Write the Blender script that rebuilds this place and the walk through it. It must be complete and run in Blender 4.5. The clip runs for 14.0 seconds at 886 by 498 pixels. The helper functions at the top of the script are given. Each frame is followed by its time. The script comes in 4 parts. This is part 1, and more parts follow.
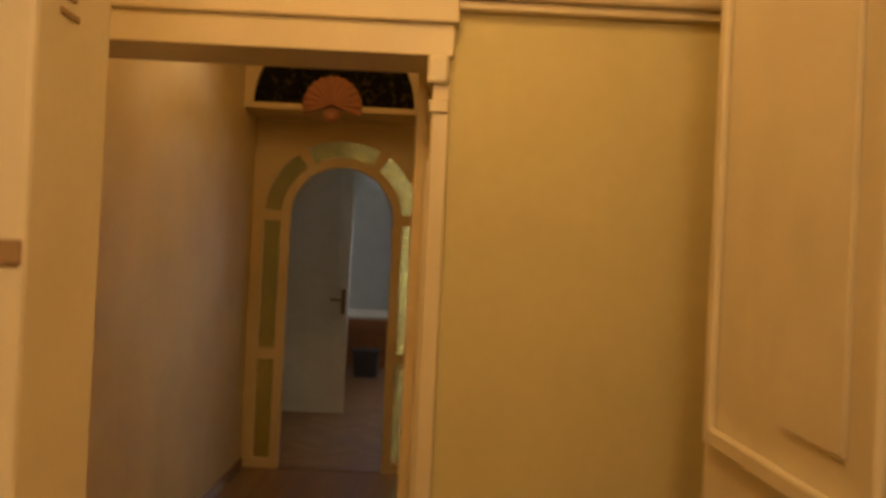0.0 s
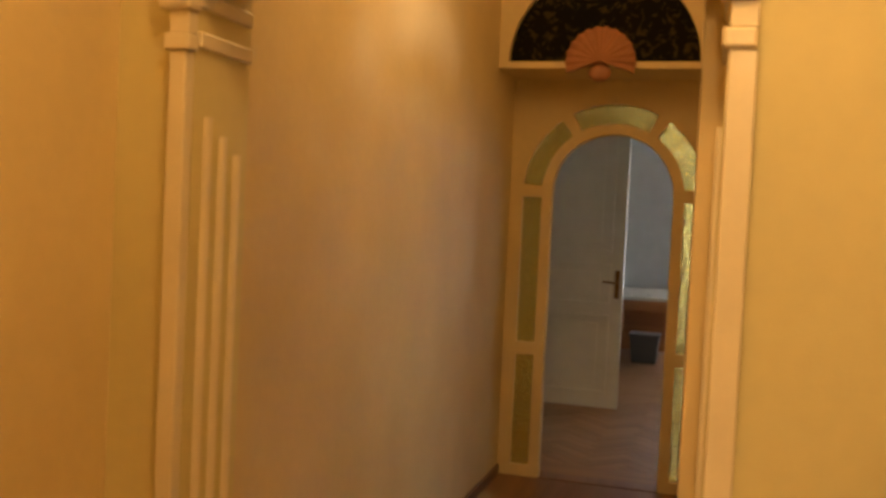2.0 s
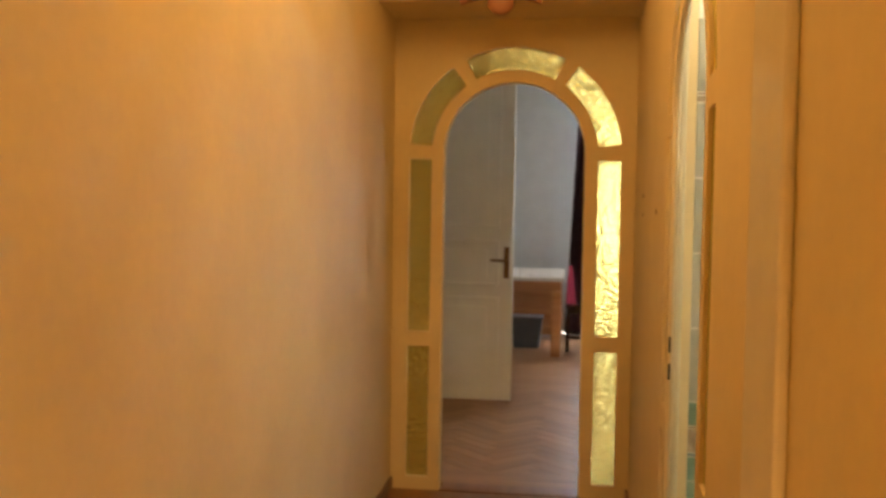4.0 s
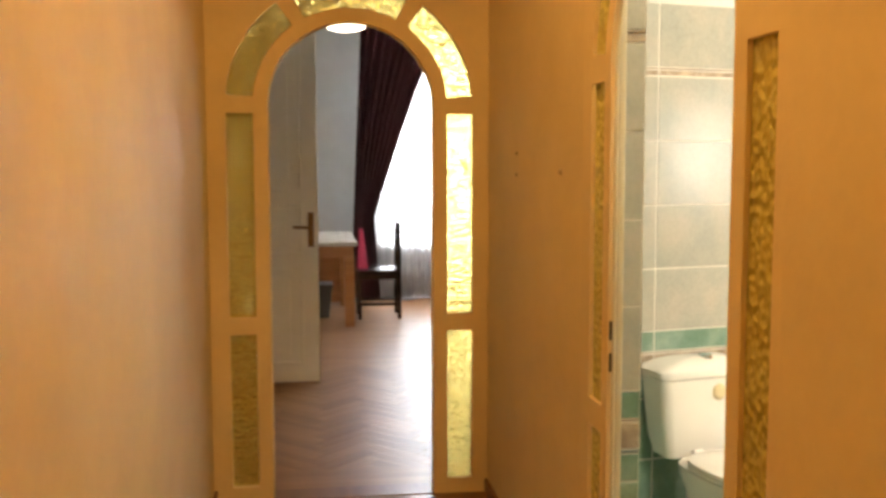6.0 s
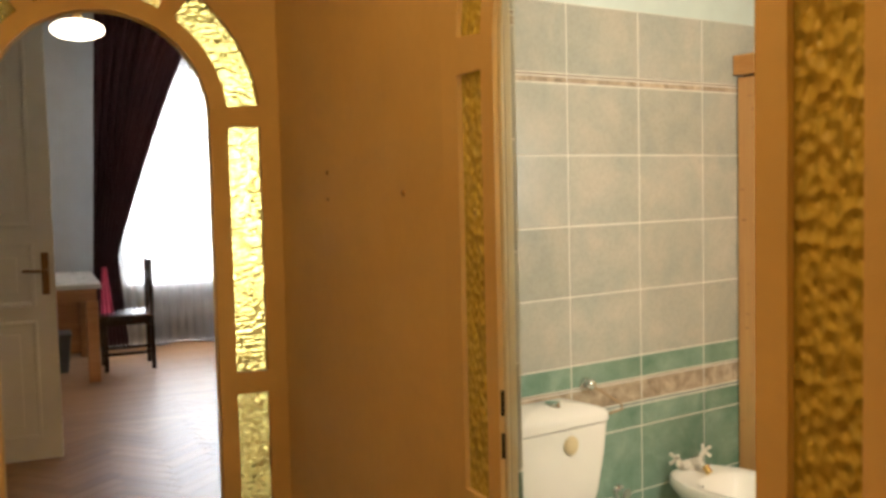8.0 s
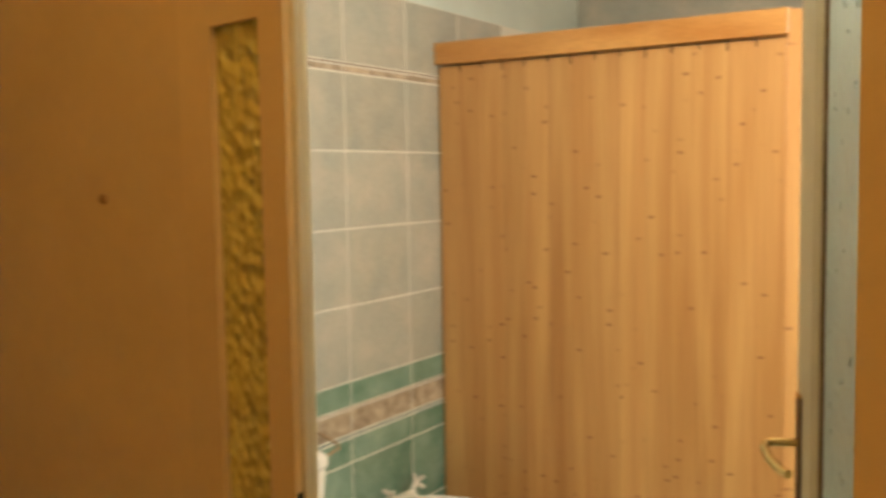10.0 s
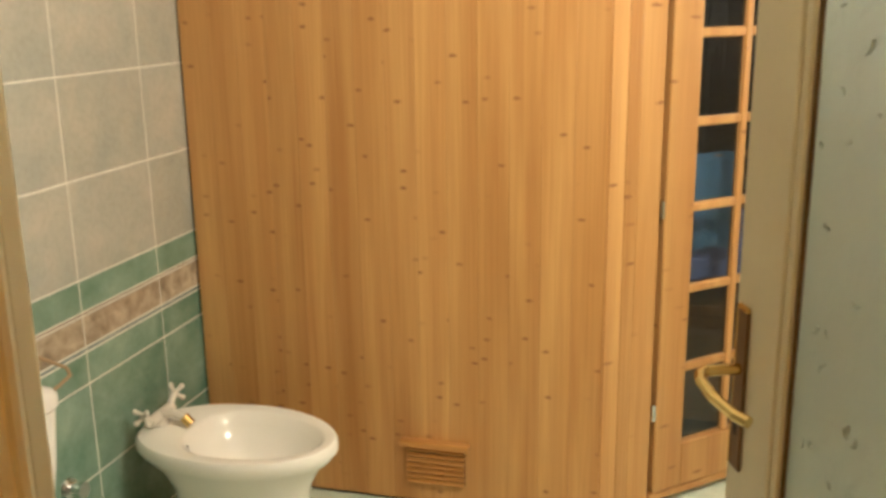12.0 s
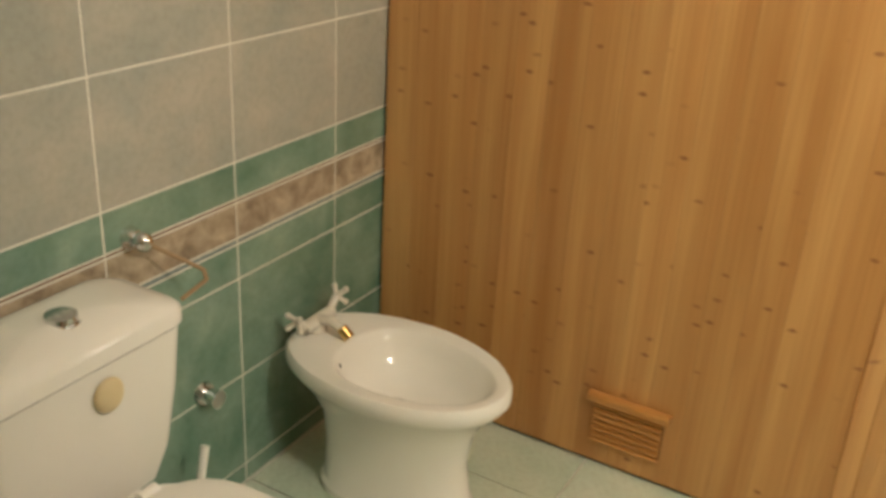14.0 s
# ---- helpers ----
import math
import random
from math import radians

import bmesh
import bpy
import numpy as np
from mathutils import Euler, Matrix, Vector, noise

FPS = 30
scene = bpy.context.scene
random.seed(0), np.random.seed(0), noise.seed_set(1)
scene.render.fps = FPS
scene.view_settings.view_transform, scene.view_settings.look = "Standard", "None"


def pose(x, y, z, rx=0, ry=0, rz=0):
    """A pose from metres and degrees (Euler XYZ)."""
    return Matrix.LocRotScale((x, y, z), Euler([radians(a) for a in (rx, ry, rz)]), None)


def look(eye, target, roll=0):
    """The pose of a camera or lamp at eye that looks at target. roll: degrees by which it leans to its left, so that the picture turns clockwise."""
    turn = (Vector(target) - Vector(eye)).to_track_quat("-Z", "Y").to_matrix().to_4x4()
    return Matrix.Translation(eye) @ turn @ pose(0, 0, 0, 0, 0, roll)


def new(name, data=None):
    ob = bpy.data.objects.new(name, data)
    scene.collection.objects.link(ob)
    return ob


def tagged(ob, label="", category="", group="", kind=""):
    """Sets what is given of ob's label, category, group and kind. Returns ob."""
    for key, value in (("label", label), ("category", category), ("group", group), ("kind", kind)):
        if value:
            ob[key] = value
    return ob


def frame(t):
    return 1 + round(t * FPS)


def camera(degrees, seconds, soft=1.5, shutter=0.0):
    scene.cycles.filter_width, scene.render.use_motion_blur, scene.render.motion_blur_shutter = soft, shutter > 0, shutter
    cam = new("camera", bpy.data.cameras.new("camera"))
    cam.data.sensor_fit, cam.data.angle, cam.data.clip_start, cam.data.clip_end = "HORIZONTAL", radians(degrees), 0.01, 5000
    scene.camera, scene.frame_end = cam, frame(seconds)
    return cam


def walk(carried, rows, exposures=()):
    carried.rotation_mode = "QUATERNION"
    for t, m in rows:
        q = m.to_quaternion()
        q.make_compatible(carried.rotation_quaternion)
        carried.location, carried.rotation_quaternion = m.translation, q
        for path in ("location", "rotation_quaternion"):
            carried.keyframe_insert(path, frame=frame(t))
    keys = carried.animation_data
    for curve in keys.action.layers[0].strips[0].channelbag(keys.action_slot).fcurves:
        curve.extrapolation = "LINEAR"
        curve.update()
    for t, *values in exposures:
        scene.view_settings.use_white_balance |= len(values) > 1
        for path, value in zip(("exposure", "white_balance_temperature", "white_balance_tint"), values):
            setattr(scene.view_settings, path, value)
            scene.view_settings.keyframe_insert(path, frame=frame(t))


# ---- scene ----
# ---- camera ----
cam = camera(50.0, 14.0, soft=3.3, shutter=0.5)
PATH = [
    (0, (1.27, -6.451, 1.471), (1.28, -4.452, 1.492), 2.8),
    (0.5, (1.246, -6.146, 1.525), (1.138, -4.151, 1.621), 1.4),
    (1, (1.257, -5.909, 1.541), (0.915, -3.942, 1.663), 1.0),
    (1.5, (1.259, -5.807, 1.541), (0.719, -3.882, 1.537), 3.7),
    (2, (1.248, -5.582, 1.57), (0.681, -3.666, 1.49), 2.7),
    (4.5, (0.752, -4.563, 1.431), (0.622, -2.57, 1.333), 0.6),
    (5, (0.609, -4.423, 1.452), (0.624, -2.427, 1.318), 0.5),
    (5.5, (0.478, -4.291, 1.47), (0.64, -2.305, 1.301), 0.2),
    (6, (0.428, -4.091, 1.457), (0.702, -2.118, 1.282), -0.1),
    (6.5, (0.405, -3.853, 1.449), (0.784, -1.896, 1.285), -0.4),
    (7, (0.322, -3.712, 1.447), (0.889, -1.800, 1.303), -0.4),
    (7.2, (0.330, -3.639, 1.445), (0.974, -1.752, 1.308), -0.8),
    (9.3, (0.421, -2.953, 1.446), (1.452, -1.243, 1.334), -2.4),
    (9.5, (0.413, -2.895, 1.437), (1.546, -1.251, 1.327), -2.9),
    (10, (0.437, -2.695, 1.465), (1.891, -1.33, 1.313), -0.9),
    (10.5, (0.495, -2.58, 1.449), (2.109, -1.415, 1.257), -1.3),
    (11, (0.575, -2.485, 1.459), (2.258, -1.432, 1.22), 0.7),
    (11.5, (0.713, -2.371, 1.449), (2.404, -1.37, 1.073), 0.9),
    (12, (0.845, -2.19, 1.46), (2.577, -1.324, 0.957), -0.8),
    (12.5, (0.952, -2.064, 1.481), (2.664, -1.243, 0.851), -0.7),
    (13, (1.081, -1.949, 1.48), (2.688, -1.089, 0.693), 1.2),
    (13.5, (1.191, -1.9, 1.484), (2.713, -0.901, 0.657), 3.7),
    (14, (1.326, -1.912, 1.478), (2.719, -0.736, 0.654), 3.4),
]
walk(cam, [(t, look(eye, target, roll)) for t, eye, target, roll in PATH], [(0, -1.0), (1.5, -0.6), (2.2, -0.2), (4.3, 0.5), (5.0, 0.65), (5.5, 0.6), (6.5, 0.46), (7.2, 0.28), (9.3, -0.4), (10.5, -0.12), (12, -0.2), (13, -0.45), (14, -0.65)])

# ---- world and lights ----
world = bpy.data.worlds.new("World")
scene.world = world
world.use_nodes = True
_n = world.node_tree.nodes
_sky = _n.new("ShaderNodeTexSky")
_sky.sky_type, _sky.sun_disc = "NISHITA", False
_sky.sun_elevation, _sky.sun_rotation = radians(35), radians(200)
world.node_tree.links.new(_sky.outputs[0], _n["Background"].inputs[0])
_n["Background"].inputs[1].default_value = 0.12


def lamp(name, kind, m, energy, colour, size=0.1, size_y=None):
    data = bpy.data.lights.new(name, kind)
    data.energy, data.color = energy, colour
    if kind == "AREA":
        data.size = size
        if size_y:
            data.shape, data.size_y = "RECTANGLE", size_y
    elif kind == "SUN":
        data.angle = size
    else:
        data.shadow_soft_size = size
    ob = new(name, data)
    ob.matrix_world = m
    return ob


WARM = (1.0, 0.57, 0.19)
lamp("sun", "SUN", look((3, 9, 6), (1.8, 5, 0)), 2.0, (1, 0.95, 0.88), radians(0.5))
lamp("hall_light", "POINT", pose(1.15, -4.95, 2.8), 37, WARM, 0.15)
lamp("entry_light", "POINT", pose(1.35, -7.2, 2.6), 100, (1.0, 0.64, 0.28), 0.15)
# added fill with no fixture behind it, brightens the corridor walls
lamp("corridor_fill", "POINT", pose(0.6, -2.25, 2.95), 28, WARM, 0.4)
lamp("bathroom_light", "POINT", pose(2.22, -2.36, 1.95), 95, (1.0, 0.90, 0.74), 0.14)
lamp("bathroom_mirror_light", "AREA", pose(3.025, -0.245, -0.03, 0, 0, 11.14) @ pose(0.95, -2.98, 1.55, 90, 0, 8), 11, (1.0, 0.94, 0.84), 0.40, 0.62)
lamp("window_light", "AREA", pose(2.0, 6.28, 1.6, 90, 0, 180), 125, (0.92, 0.95, 1.0), 1.6, 2.0)
scene.view_settings.exposure = 0.0


# ---- materials ----
def nodes_of(name, rough=0.6, metal=0.0):
    m = bpy.data.materials.new(name)
    m.use_nodes = True
    nt = m.node_tree
    b = nt.nodes["Principled BSDF"]
    b.inputs["Roughness"].default_value, b.inputs["Metallic"].default_value = rough, metal
    return m, nt, b


def noise_node(nt, vec, scale, detail=5.0, distortion=0.0):
    n = nt.nodes.new("ShaderNodeTexNoise")
    n.inputs["Scale"].default_value, n.inputs["Detail"].default_value, n.inputs["Distortion"].default_value = scale, detail, distortion
    nt.links.new(vec, n.inputs["Vector"])
    return n.outputs[0]


def ramp_node(nt, fac, stops):
    r = nt.nodes.new("ShaderNodeValToRGB")
    el = r.color_ramp.elements
    while len(el) < len(stops):
        el.new(0.5)
    for e, (p, c) in zip(el, stops):
        e.position, e.color = p, (*c, 1)
    nt.links.new(fac, r.inputs[0])
    return r.outputs[0]


def mix_node(nt, kind, fac, a, b):
    n = nt.nodes.new("ShaderNodeMixRGB")
    n.blend_type = kind
    for slot, v in zip((0, 1, 2), (fac, a, b)):
        if isinstance(v, (int, float)):
            n.inputs[slot].default_value = v
        elif isinstance(v, tuple):
            n.inputs[slot].default_value = (*v, 1)
        else:
            nt.links.new(v, n.inputs[slot])
    return n.outputs[0]


def bump_node(nt, b, height, strength, distance):
    u = nt.nodes.new("ShaderNodeBump")
    u.inputs["Strength"].default_value, u.inputs["Distance"].default_value = strength, distance
    nt.links.new(height, u.inputs["Height"])
    nt.links.new(u.outputs[0], b.inputs["Normal"])


def coords(nt, scale=(1, 1, 1), world_space=False):
    if world_space:
        src = nt.nodes.new("ShaderNodeNewGeometry").outputs["Position"]
    else:
        src = nt.nodes.new("ShaderNodeTexCoord").outputs["Object"]
    mp = nt.nodes.new("ShaderNodeMapping")
    mp.inputs["Scale"].default_value = scale
    nt.links.new(src, mp.inputs["Vector"])
    return mp.outputs[0]


def scaled(c, k):
    return tuple(min(1.0, v * k) for v in c)


def material(name, base, rough=0.6, metal=0.0, vary=0.08, scale=6.0, bump=0.1, bump_scale=60.0, distance=0.003):
    """Paint, plaster, metal: large and small tone changes, slight gloss changes and fine relief."""
    m, nt, b = nodes_of(name, rough, metal)
    v = coords(nt)
    big = ramp_node(nt, noise_node(nt, v, scale), [(0.3, scaled(base, 1 - vary)), (0.7, scaled(base, 1 + vary))])
    fine = ramp_node(nt, noise_node(nt, v, scale * 14), [(0.3, (1 - vary * 0.6,) * 3), (0.7, (1, 1, 1))])
    nt.links.new(mix_node(nt, "MULTIPLY", 1.0, big, fine), b.inputs["Base Color"])
    nt.links.new(ramp_node(nt, noise_node(nt, v, scale * 2.3), [(0.3, (max(0.02, rough * 0.85),) * 3), (0.7, (min(1, rough * 1.15),) * 3)]), b.inputs["Roughness"])
    if bump:
        bump_node(nt, b, noise_node(nt, v, bump_scale), bump, distance)
    return m


def wood(name, dark, light, rough=0.35, along=2, knots=0.0, random_tone=0.25, scale=1.0, world_space=True):
    """Wood with grain along one axis, rings, and optional knots; each piece has its own tone."""
    m, nt, b = nodes_of(name, rough)
    info = nt.nodes.new("ShaderNodeObjectInfo").outputs["Random"]
    src = coords(nt, world_space=world_space)
    off = nt.nodes.new("ShaderNodeVectorMath")
    off.operation = "ADD"
    comb = nt.nodes.new("ShaderNodeCombineXYZ")
    mul = nt.nodes.new("ShaderNodeMath")
    mul.operation = "MULTIPLY"
    mul.inputs[1].default_value = 7.0
    nt.links.new(info, mul.inputs[0])
    nt.links.new(mul.outputs[0], comb.inputs[along])
    nt.links.new(src, off.inputs[0])
    nt.links.new(comb.outputs[0], off.inputs[1])

    def stretched(a, c):
        mp = nt.nodes.new("ShaderNodeMapping")
        s = [a, a, a]
        s[along] = c
        mp.inputs["Scale"].default_value = s
        nt.links.new(off.outputs[0], mp.inputs["Vector"])
        return mp.outputs[0]

    broad = ramp_node(nt, noise_node(nt, stretched(14 * scale, 0.7 * scale), 1.0, 4, 0.6), [(0.3, dark), (0.72, light)])
    fine = ramp_node(nt, noise_node(nt, stretched(160 * scale, 3 * scale), 1.0, 3), [(0.3, (0.82, 0.78, 0.72)), (0.65, (1, 1, 1))])
    col = mix_node(nt, "MULTIPLY", 0.7, broad, fine)
    tone = ramp_node(nt, info, [(0.0, (1 - random_tone, 1 - random_tone * 1.15, 1 - random_tone * 1.3)), (1.0, (1, 1, 1))])
    col = mix_node(nt, "MULTIPLY", 1.0, col, tone)
    if knots:
        vo = nt.nodes.new("ShaderNodeTexVoronoi")
        vo.voronoi_dimensions = "2D"
        vo.inputs["Scale"].default_value = 1.0
        sep, flat = nt.nodes.new("ShaderNodeSeparateXYZ"), nt.nodes.new("ShaderNodeCombineXYZ")
        wob = nt.nodes.new("ShaderNodeTexNoise")
        wob.inputs["Scale"].default_value = 45.0
        nt.links.new(off.outputs[0], wob.inputs["Vector"])
        jig = nt.nodes.new("ShaderNodeVectorMath")
        jig.operation = "MULTIPLY_ADD"
        jig.inputs[1].default_value = (0.10, 0.10, 0.10)
        nt.links.new(wob.outputs["Color"], jig.inputs[0])
        nt.links.new(stretched(knots, knots * 2.0), jig.inputs[2])
        nt.links.new(jig.outputs[0], sep.inputs[0])
        nt.links.new(sep.outputs[1], flat.inputs[0])
        nt.links.new(sep.outputs[2], flat.inputs[1])
        nt.links.new(flat.outputs[0], vo.inputs["Vector"])
        spot = ramp_node(nt, vo.outputs["Distance"], [(0.035, (0.9, 0.9, 0.9)), (0.11, (0, 0, 0))])
        keep = ramp_node(nt, vo.outputs["Color"], [(0.42, (0, 0, 0)), (0.7, (1, 1, 1))])
        col = mix_node(nt, "MIX", mix_node(nt, "MULTIPLY", 1.0, spot, keep), col, (0.26, 0.10, 0.035))
    nt.links.new(col, b.inputs["Base Color"])
    bump_node(nt, b, noise_node(nt, stretched(160 * scale, 3 * scale), 1.0, 3), 0.12, 0.002)
    return m


def tile_material(name, a, c, rough=0.2, clouds=7.0):
    """Glazed tile: cloudy tints within a tile, a tone of its own for each."""
    m, nt, b = nodes_of(name, rough)
    info = nt.nodes.new("ShaderNodeObjectInfo").outputs["Random"]
    v = coords(nt, world_space=True)
    cloud = ramp_node(nt, noise_node(nt, v, clouds, 6, 0.4), [(0.32, a), (0.68, c)])
    speck = ramp_node(nt, noise_node(nt, v, 70.0, 4), [(0.3, (0.9, 0.9, 0.88)), (0.6, (1, 1, 1))])
    tone = ramp_node(nt, info, [(0.0, (0.9, 0.9, 0.88)), (1.0, (1, 1, 1))])
    nt.links.new(mix_node(nt, "MULTIPLY", 1.0, mix_node(nt, "MULTIPLY", 1.0, cloud, speck), tone), b.inputs["Base Color"])
    bump_node(nt, b, noise_node(nt, v, 18.0, 3), 0.08, 0.004)
    return m


def glass_material(name, colour, rough, ripple, ripple_scale, stretch=(1, 1, 1), distance=0.006):
    m, nt, b = nodes_of(name, rough)
    b.inputs["Base Color"].default_value = (*colour, 1)
    b.inputs["Transmission Weight"].default_value = 1.0
    b.inputs["IOR"].default_value = 1.45
    v = coords(nt, stretch)
    if ripple:
        bump_node(nt, b, noise_node(nt, v, ripple_scale, 2, 0.6), ripple, distance)
    return m


def emitter(name, colour, strength):
    m, nt, b = nodes_of(name, 0.5)
    b.inputs["Base Color"].default_value = (*colour, 1)
    b.inputs["Emission Color"].default_value = (*colour, 1)
    b.inputs["Emission Strength"].default_value = strength
    return m


def cloth(name, colour, through_share, clear_share=0.0, weave=900):
    """Cloth that lets light through: translucent, and for sheers partly clear."""
    m, nt, b = nodes_of(name, 0.85)
    b.inputs["Base Color"].default_value = (*colour, 1)
    out = nt.nodes["Material Output"]
    tr = nt.nodes.new("ShaderNodeBsdfTranslucent")
    tr.inputs[0].default_value = (*colour, 1)
    mx = nt.nodes.new("ShaderNodeMixShader")
    mx.inputs[0].default_value = through_share
    nt.links.new(b.outputs[0], mx.inputs[1])
    nt.links.new(tr.outputs[0], mx.inputs[2])
    last = mx.outputs[0]
    if clear_share:
        cl = nt.nodes.new("ShaderNodeBsdfTransparent")
        m2 = nt.nodes.new("ShaderNodeMixShader")
        m2.inputs[0].default_value = clear_share
        nt.links.new(last, m2.inputs[1])
        nt.links.new(cl.outputs[0], m2.inputs[2])
        last = m2.outputs[0]
    nt.links.new(last, out.inputs[0])
    bump_node(nt, b, noise_node(nt, coords(nt), weave), 0.2, 0.001)
    return m


M_WALL = material("cream_wall_paint", (0.76, 0.62, 0.36), 0.75, vary=0.06, scale=2.2, bump=0.25, bump_scale=70)
M_HALL = material("yellow_wall_paint", (0.71, 0.64, 0.36), 0.6, vary=0.06, scale=2.0, bump=0.25, bump_scale=70)
M_TRIM = material("cream_gloss_paint", (0.80, 0.72, 0.56), 0.35, vary=0.05, bump=0.08)
M_WHITE = material("white_paint", (0.78, 0.77, 0.74), 0.42, vary=0.04)
M_ROOM = material("pale_blue_room_paint", (0.64, 0.67, 0.70), 0.8, vary=0.04)
M_CEIL = material("ceiling_paint", (0.8, 0.76, 0.68), 0.85, vary=0.04)
M_BATHW = material("bathroom_wall_paint", (0.62, 0.70, 0.66), 0.7, vary=0.05)
M_JAMB = material("ivory_door_paint", (0.72, 0.68, 0.53), 0.4, vary=0.04)
M_PARQ = wood("oak_parquet", (0.30, 0.14, 0.055), (0.46, 0.24, 0.10), 0.38, along=0, random_tone=0.25, world_space=False)
M_FLOOR = wood("dark_floor_wood", (0.16, 0.06, 0.025), (0.28, 0.12, 0.05), 0.3, along=1, random_tone=0.1)
M_PINE = wood("varnished_pine", (0.51, 0.245, 0.080), (0.69, 0.40, 0.155), 0.42, along=2, knots=8.0, random_tone=0.14)
M_PINE2 = wood("varnished_pine_rail", (0.52, 0.23, 0.06), (0.70, 0.37, 0.12), 0.3, along=1, random_tone=0.1)
M_DESK = wood("orange_beech", (0.45, 0.19, 0.07), (0.58, 0.28, 0.11), 0.35, along=0, random_tone=0.1)
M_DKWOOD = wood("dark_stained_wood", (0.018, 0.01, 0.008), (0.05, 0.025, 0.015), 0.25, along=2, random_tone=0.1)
M_TILE = tile_material("grey_beige_wall_tile", (0.41, 0.425, 0.385), (0.53, 0.50, 0.435))
M_GREEN = tile_material("green_wall_tile", (0.13, 0.25, 0.19), (0.30, 0.42, 0.34))
M_LISTEL = tile_material("patterned_border_tile", (0.27, 0.21, 0.155), (0.62, 0.51, 0.385), 0.25, 22.0)
M_BLUEG = tile_material("grey_blue_border_tile", (0.16, 0.23, 0.24), (0.33, 0.38, 0.36), 0.2)
M_FTILE = tile_material("pale_green_floor_tile", (0.60, 0.72, 0.60), (0.74, 0.80, 0.69), 0.1)
M_GROUT = material("grout", (0.80, 0.78, 0.70), 0.85, vary=0.08)
M_CERAMIC = material("white_ceramic", (0.88, 0.86, 0.81), 0.07, vary=0.015, bump=0)
M_CHROME = material("chrome", (0.75, 0.75, 0.75), 0.12, 1.0, vary=0.05, bump=0)
M_BRASS = material("polished_brass", (0.78, 0.55, 0.22), 0.18, 1.0, vary=0.08, bump=0.02)
M_BRONZE = material("brown_aged_brass", (0.20, 0.11, 0.05), 0.4, 0.6, vary=0.15)
M_TAPW = material("white_tap_enamel", (0.72, 0.68, 0.60), 0.2, vary=0.05, bump=0)
M_BLACK = material("black_hole", (0.01, 0.01, 0.01), 0.6, bump=0)
M_DARK, _nt, _b = nodes_of("dark_painted_lunette", 0.75)
_b.inputs["Specular IOR Level"].default_value = 0.12
_v = coords(_nt)
_leaf = ramp_node(_nt, noise_node(_nt, _v, 17.0, 4, 1.6), [(0.54, (0, 0, 0)), (0.62, (1, 1, 1))])
_nt.links.new(mix_node(_nt, "MIX", _leaf, (0.006, 0.0055, 0.005), (0.05, 0.038, 0.014)), _b.inputs["Base Color"])
bump_node(_nt, _b, noise_node(_nt, _v, 30.0), 0.2, 0.003)
M_SHELL = material("terracotta_shell", (0.44, 0.20, 0.11), 0.55, vary=0.15)


def cathedral(name, colour, rough, clear, cells, stretch, distance):
    """Coloured glass pressed into small hammered cells over a slow ripple."""
    m, nt, b = nodes_of(name, rough)
    b.inputs["Base Color"].default_value = (*colour, 1)
    b.inputs["Transmission Weight"].default_value, b.inputs["IOR"].default_value = clear, 1.45
    v = coords(nt, stretch)
    vo = nt.nodes.new("ShaderNodeTexVoronoi")
    vo.feature = "SMOOTH_F1"
    vo.inputs["Scale"].default_value, vo.inputs["Smoothness"].default_value = cells, 0.6
    nt.links.new(v, vo.inputs["Vector"])
    both = mix_node(nt, "ADD", 0.5, vo.outputs["Distance"], noise_node(nt, v, cells * 0.45, 2, 0.8))
    bump_node(nt, b, both, 1.0, distance)
    return m


M_YGLASS = cathedral("yellow_cathedral_glass", (0.93, 0.77, 0.22), 0.07, 0.84, 42.0, (1.0, 1.0, 2.0), 0.014)
M_HAMMER = cathedral("yellow_hammered_glass", (0.88, 0.78, 0.24), 0.16, 0.45, 62.0, (1.0, 1.0, 0.8), 0.016)
M_FROST = glass_material("frosted_ornamental_glass", (0.63, 0.70, 0.66), 0.42, 0.9, 22.0)
M_FROST.node_tree.nodes["Principled BSDF"].inputs["Transmission Weight"].default_value = 0.6
M_LATCH = material("dull_tan_metal", (0.36, 0.24, 0.13), 0.5, vary=0.15)
M_SGLASS = glass_material("smoked_sauna_glass", (0.28, 0.32, 0.38), 0.02, 0, 1)
M_TOWEL = material("pale_blue_terry", (0.22, 0.46, 0.62), 0.9, vary=0.12, scale=12, bump=0.5, bump_scale=260)
M_TOWEL2 = material("lavender_terry", (0.42, 0.50, 0.78), 0.9, vary=0.12, scale=12, bump=0.5, bump_scale=260)
M_PANE = glass_material("window_glass", (1, 1, 1), 0.0, 0, 1)
M_SKYGLOW = emitter("bright_overcast_sky", (0.95, 0.97, 1.0), 8.0)
M_LAMPGLOW = emitter("lit_lamp_glass", (1.0, 0.85, 0.62), 9.0)
M_OPAL = emitter("lit_opal_glass", (1.0, 0.95, 0.88), 1.5)
M_CURTAIN = cloth("maroon_curtain_cloth", (0.055, 0.012, 0.016), 0.12)
M_SHEER = cloth("white_sheer_cloth", (0.78, 0.78, 0.78), 0.55, 0.35)
M_PINK = cloth("pink_cloth", (0.45, 0.06, 0.10), 0.4)
M_CREAMP = material("cream_plastic", (0.72, 0.60, 0.36), 0.35, vary=0.05, bump=0)
M_GREY = material("grey_plastic", (0.10, 0.105, 0.115), 0.4, vary=0.06)
M_DESKTOP = material("pale_desktop_laminate", (0.62, 0.58, 0.52), 0.3, vary=0.04)


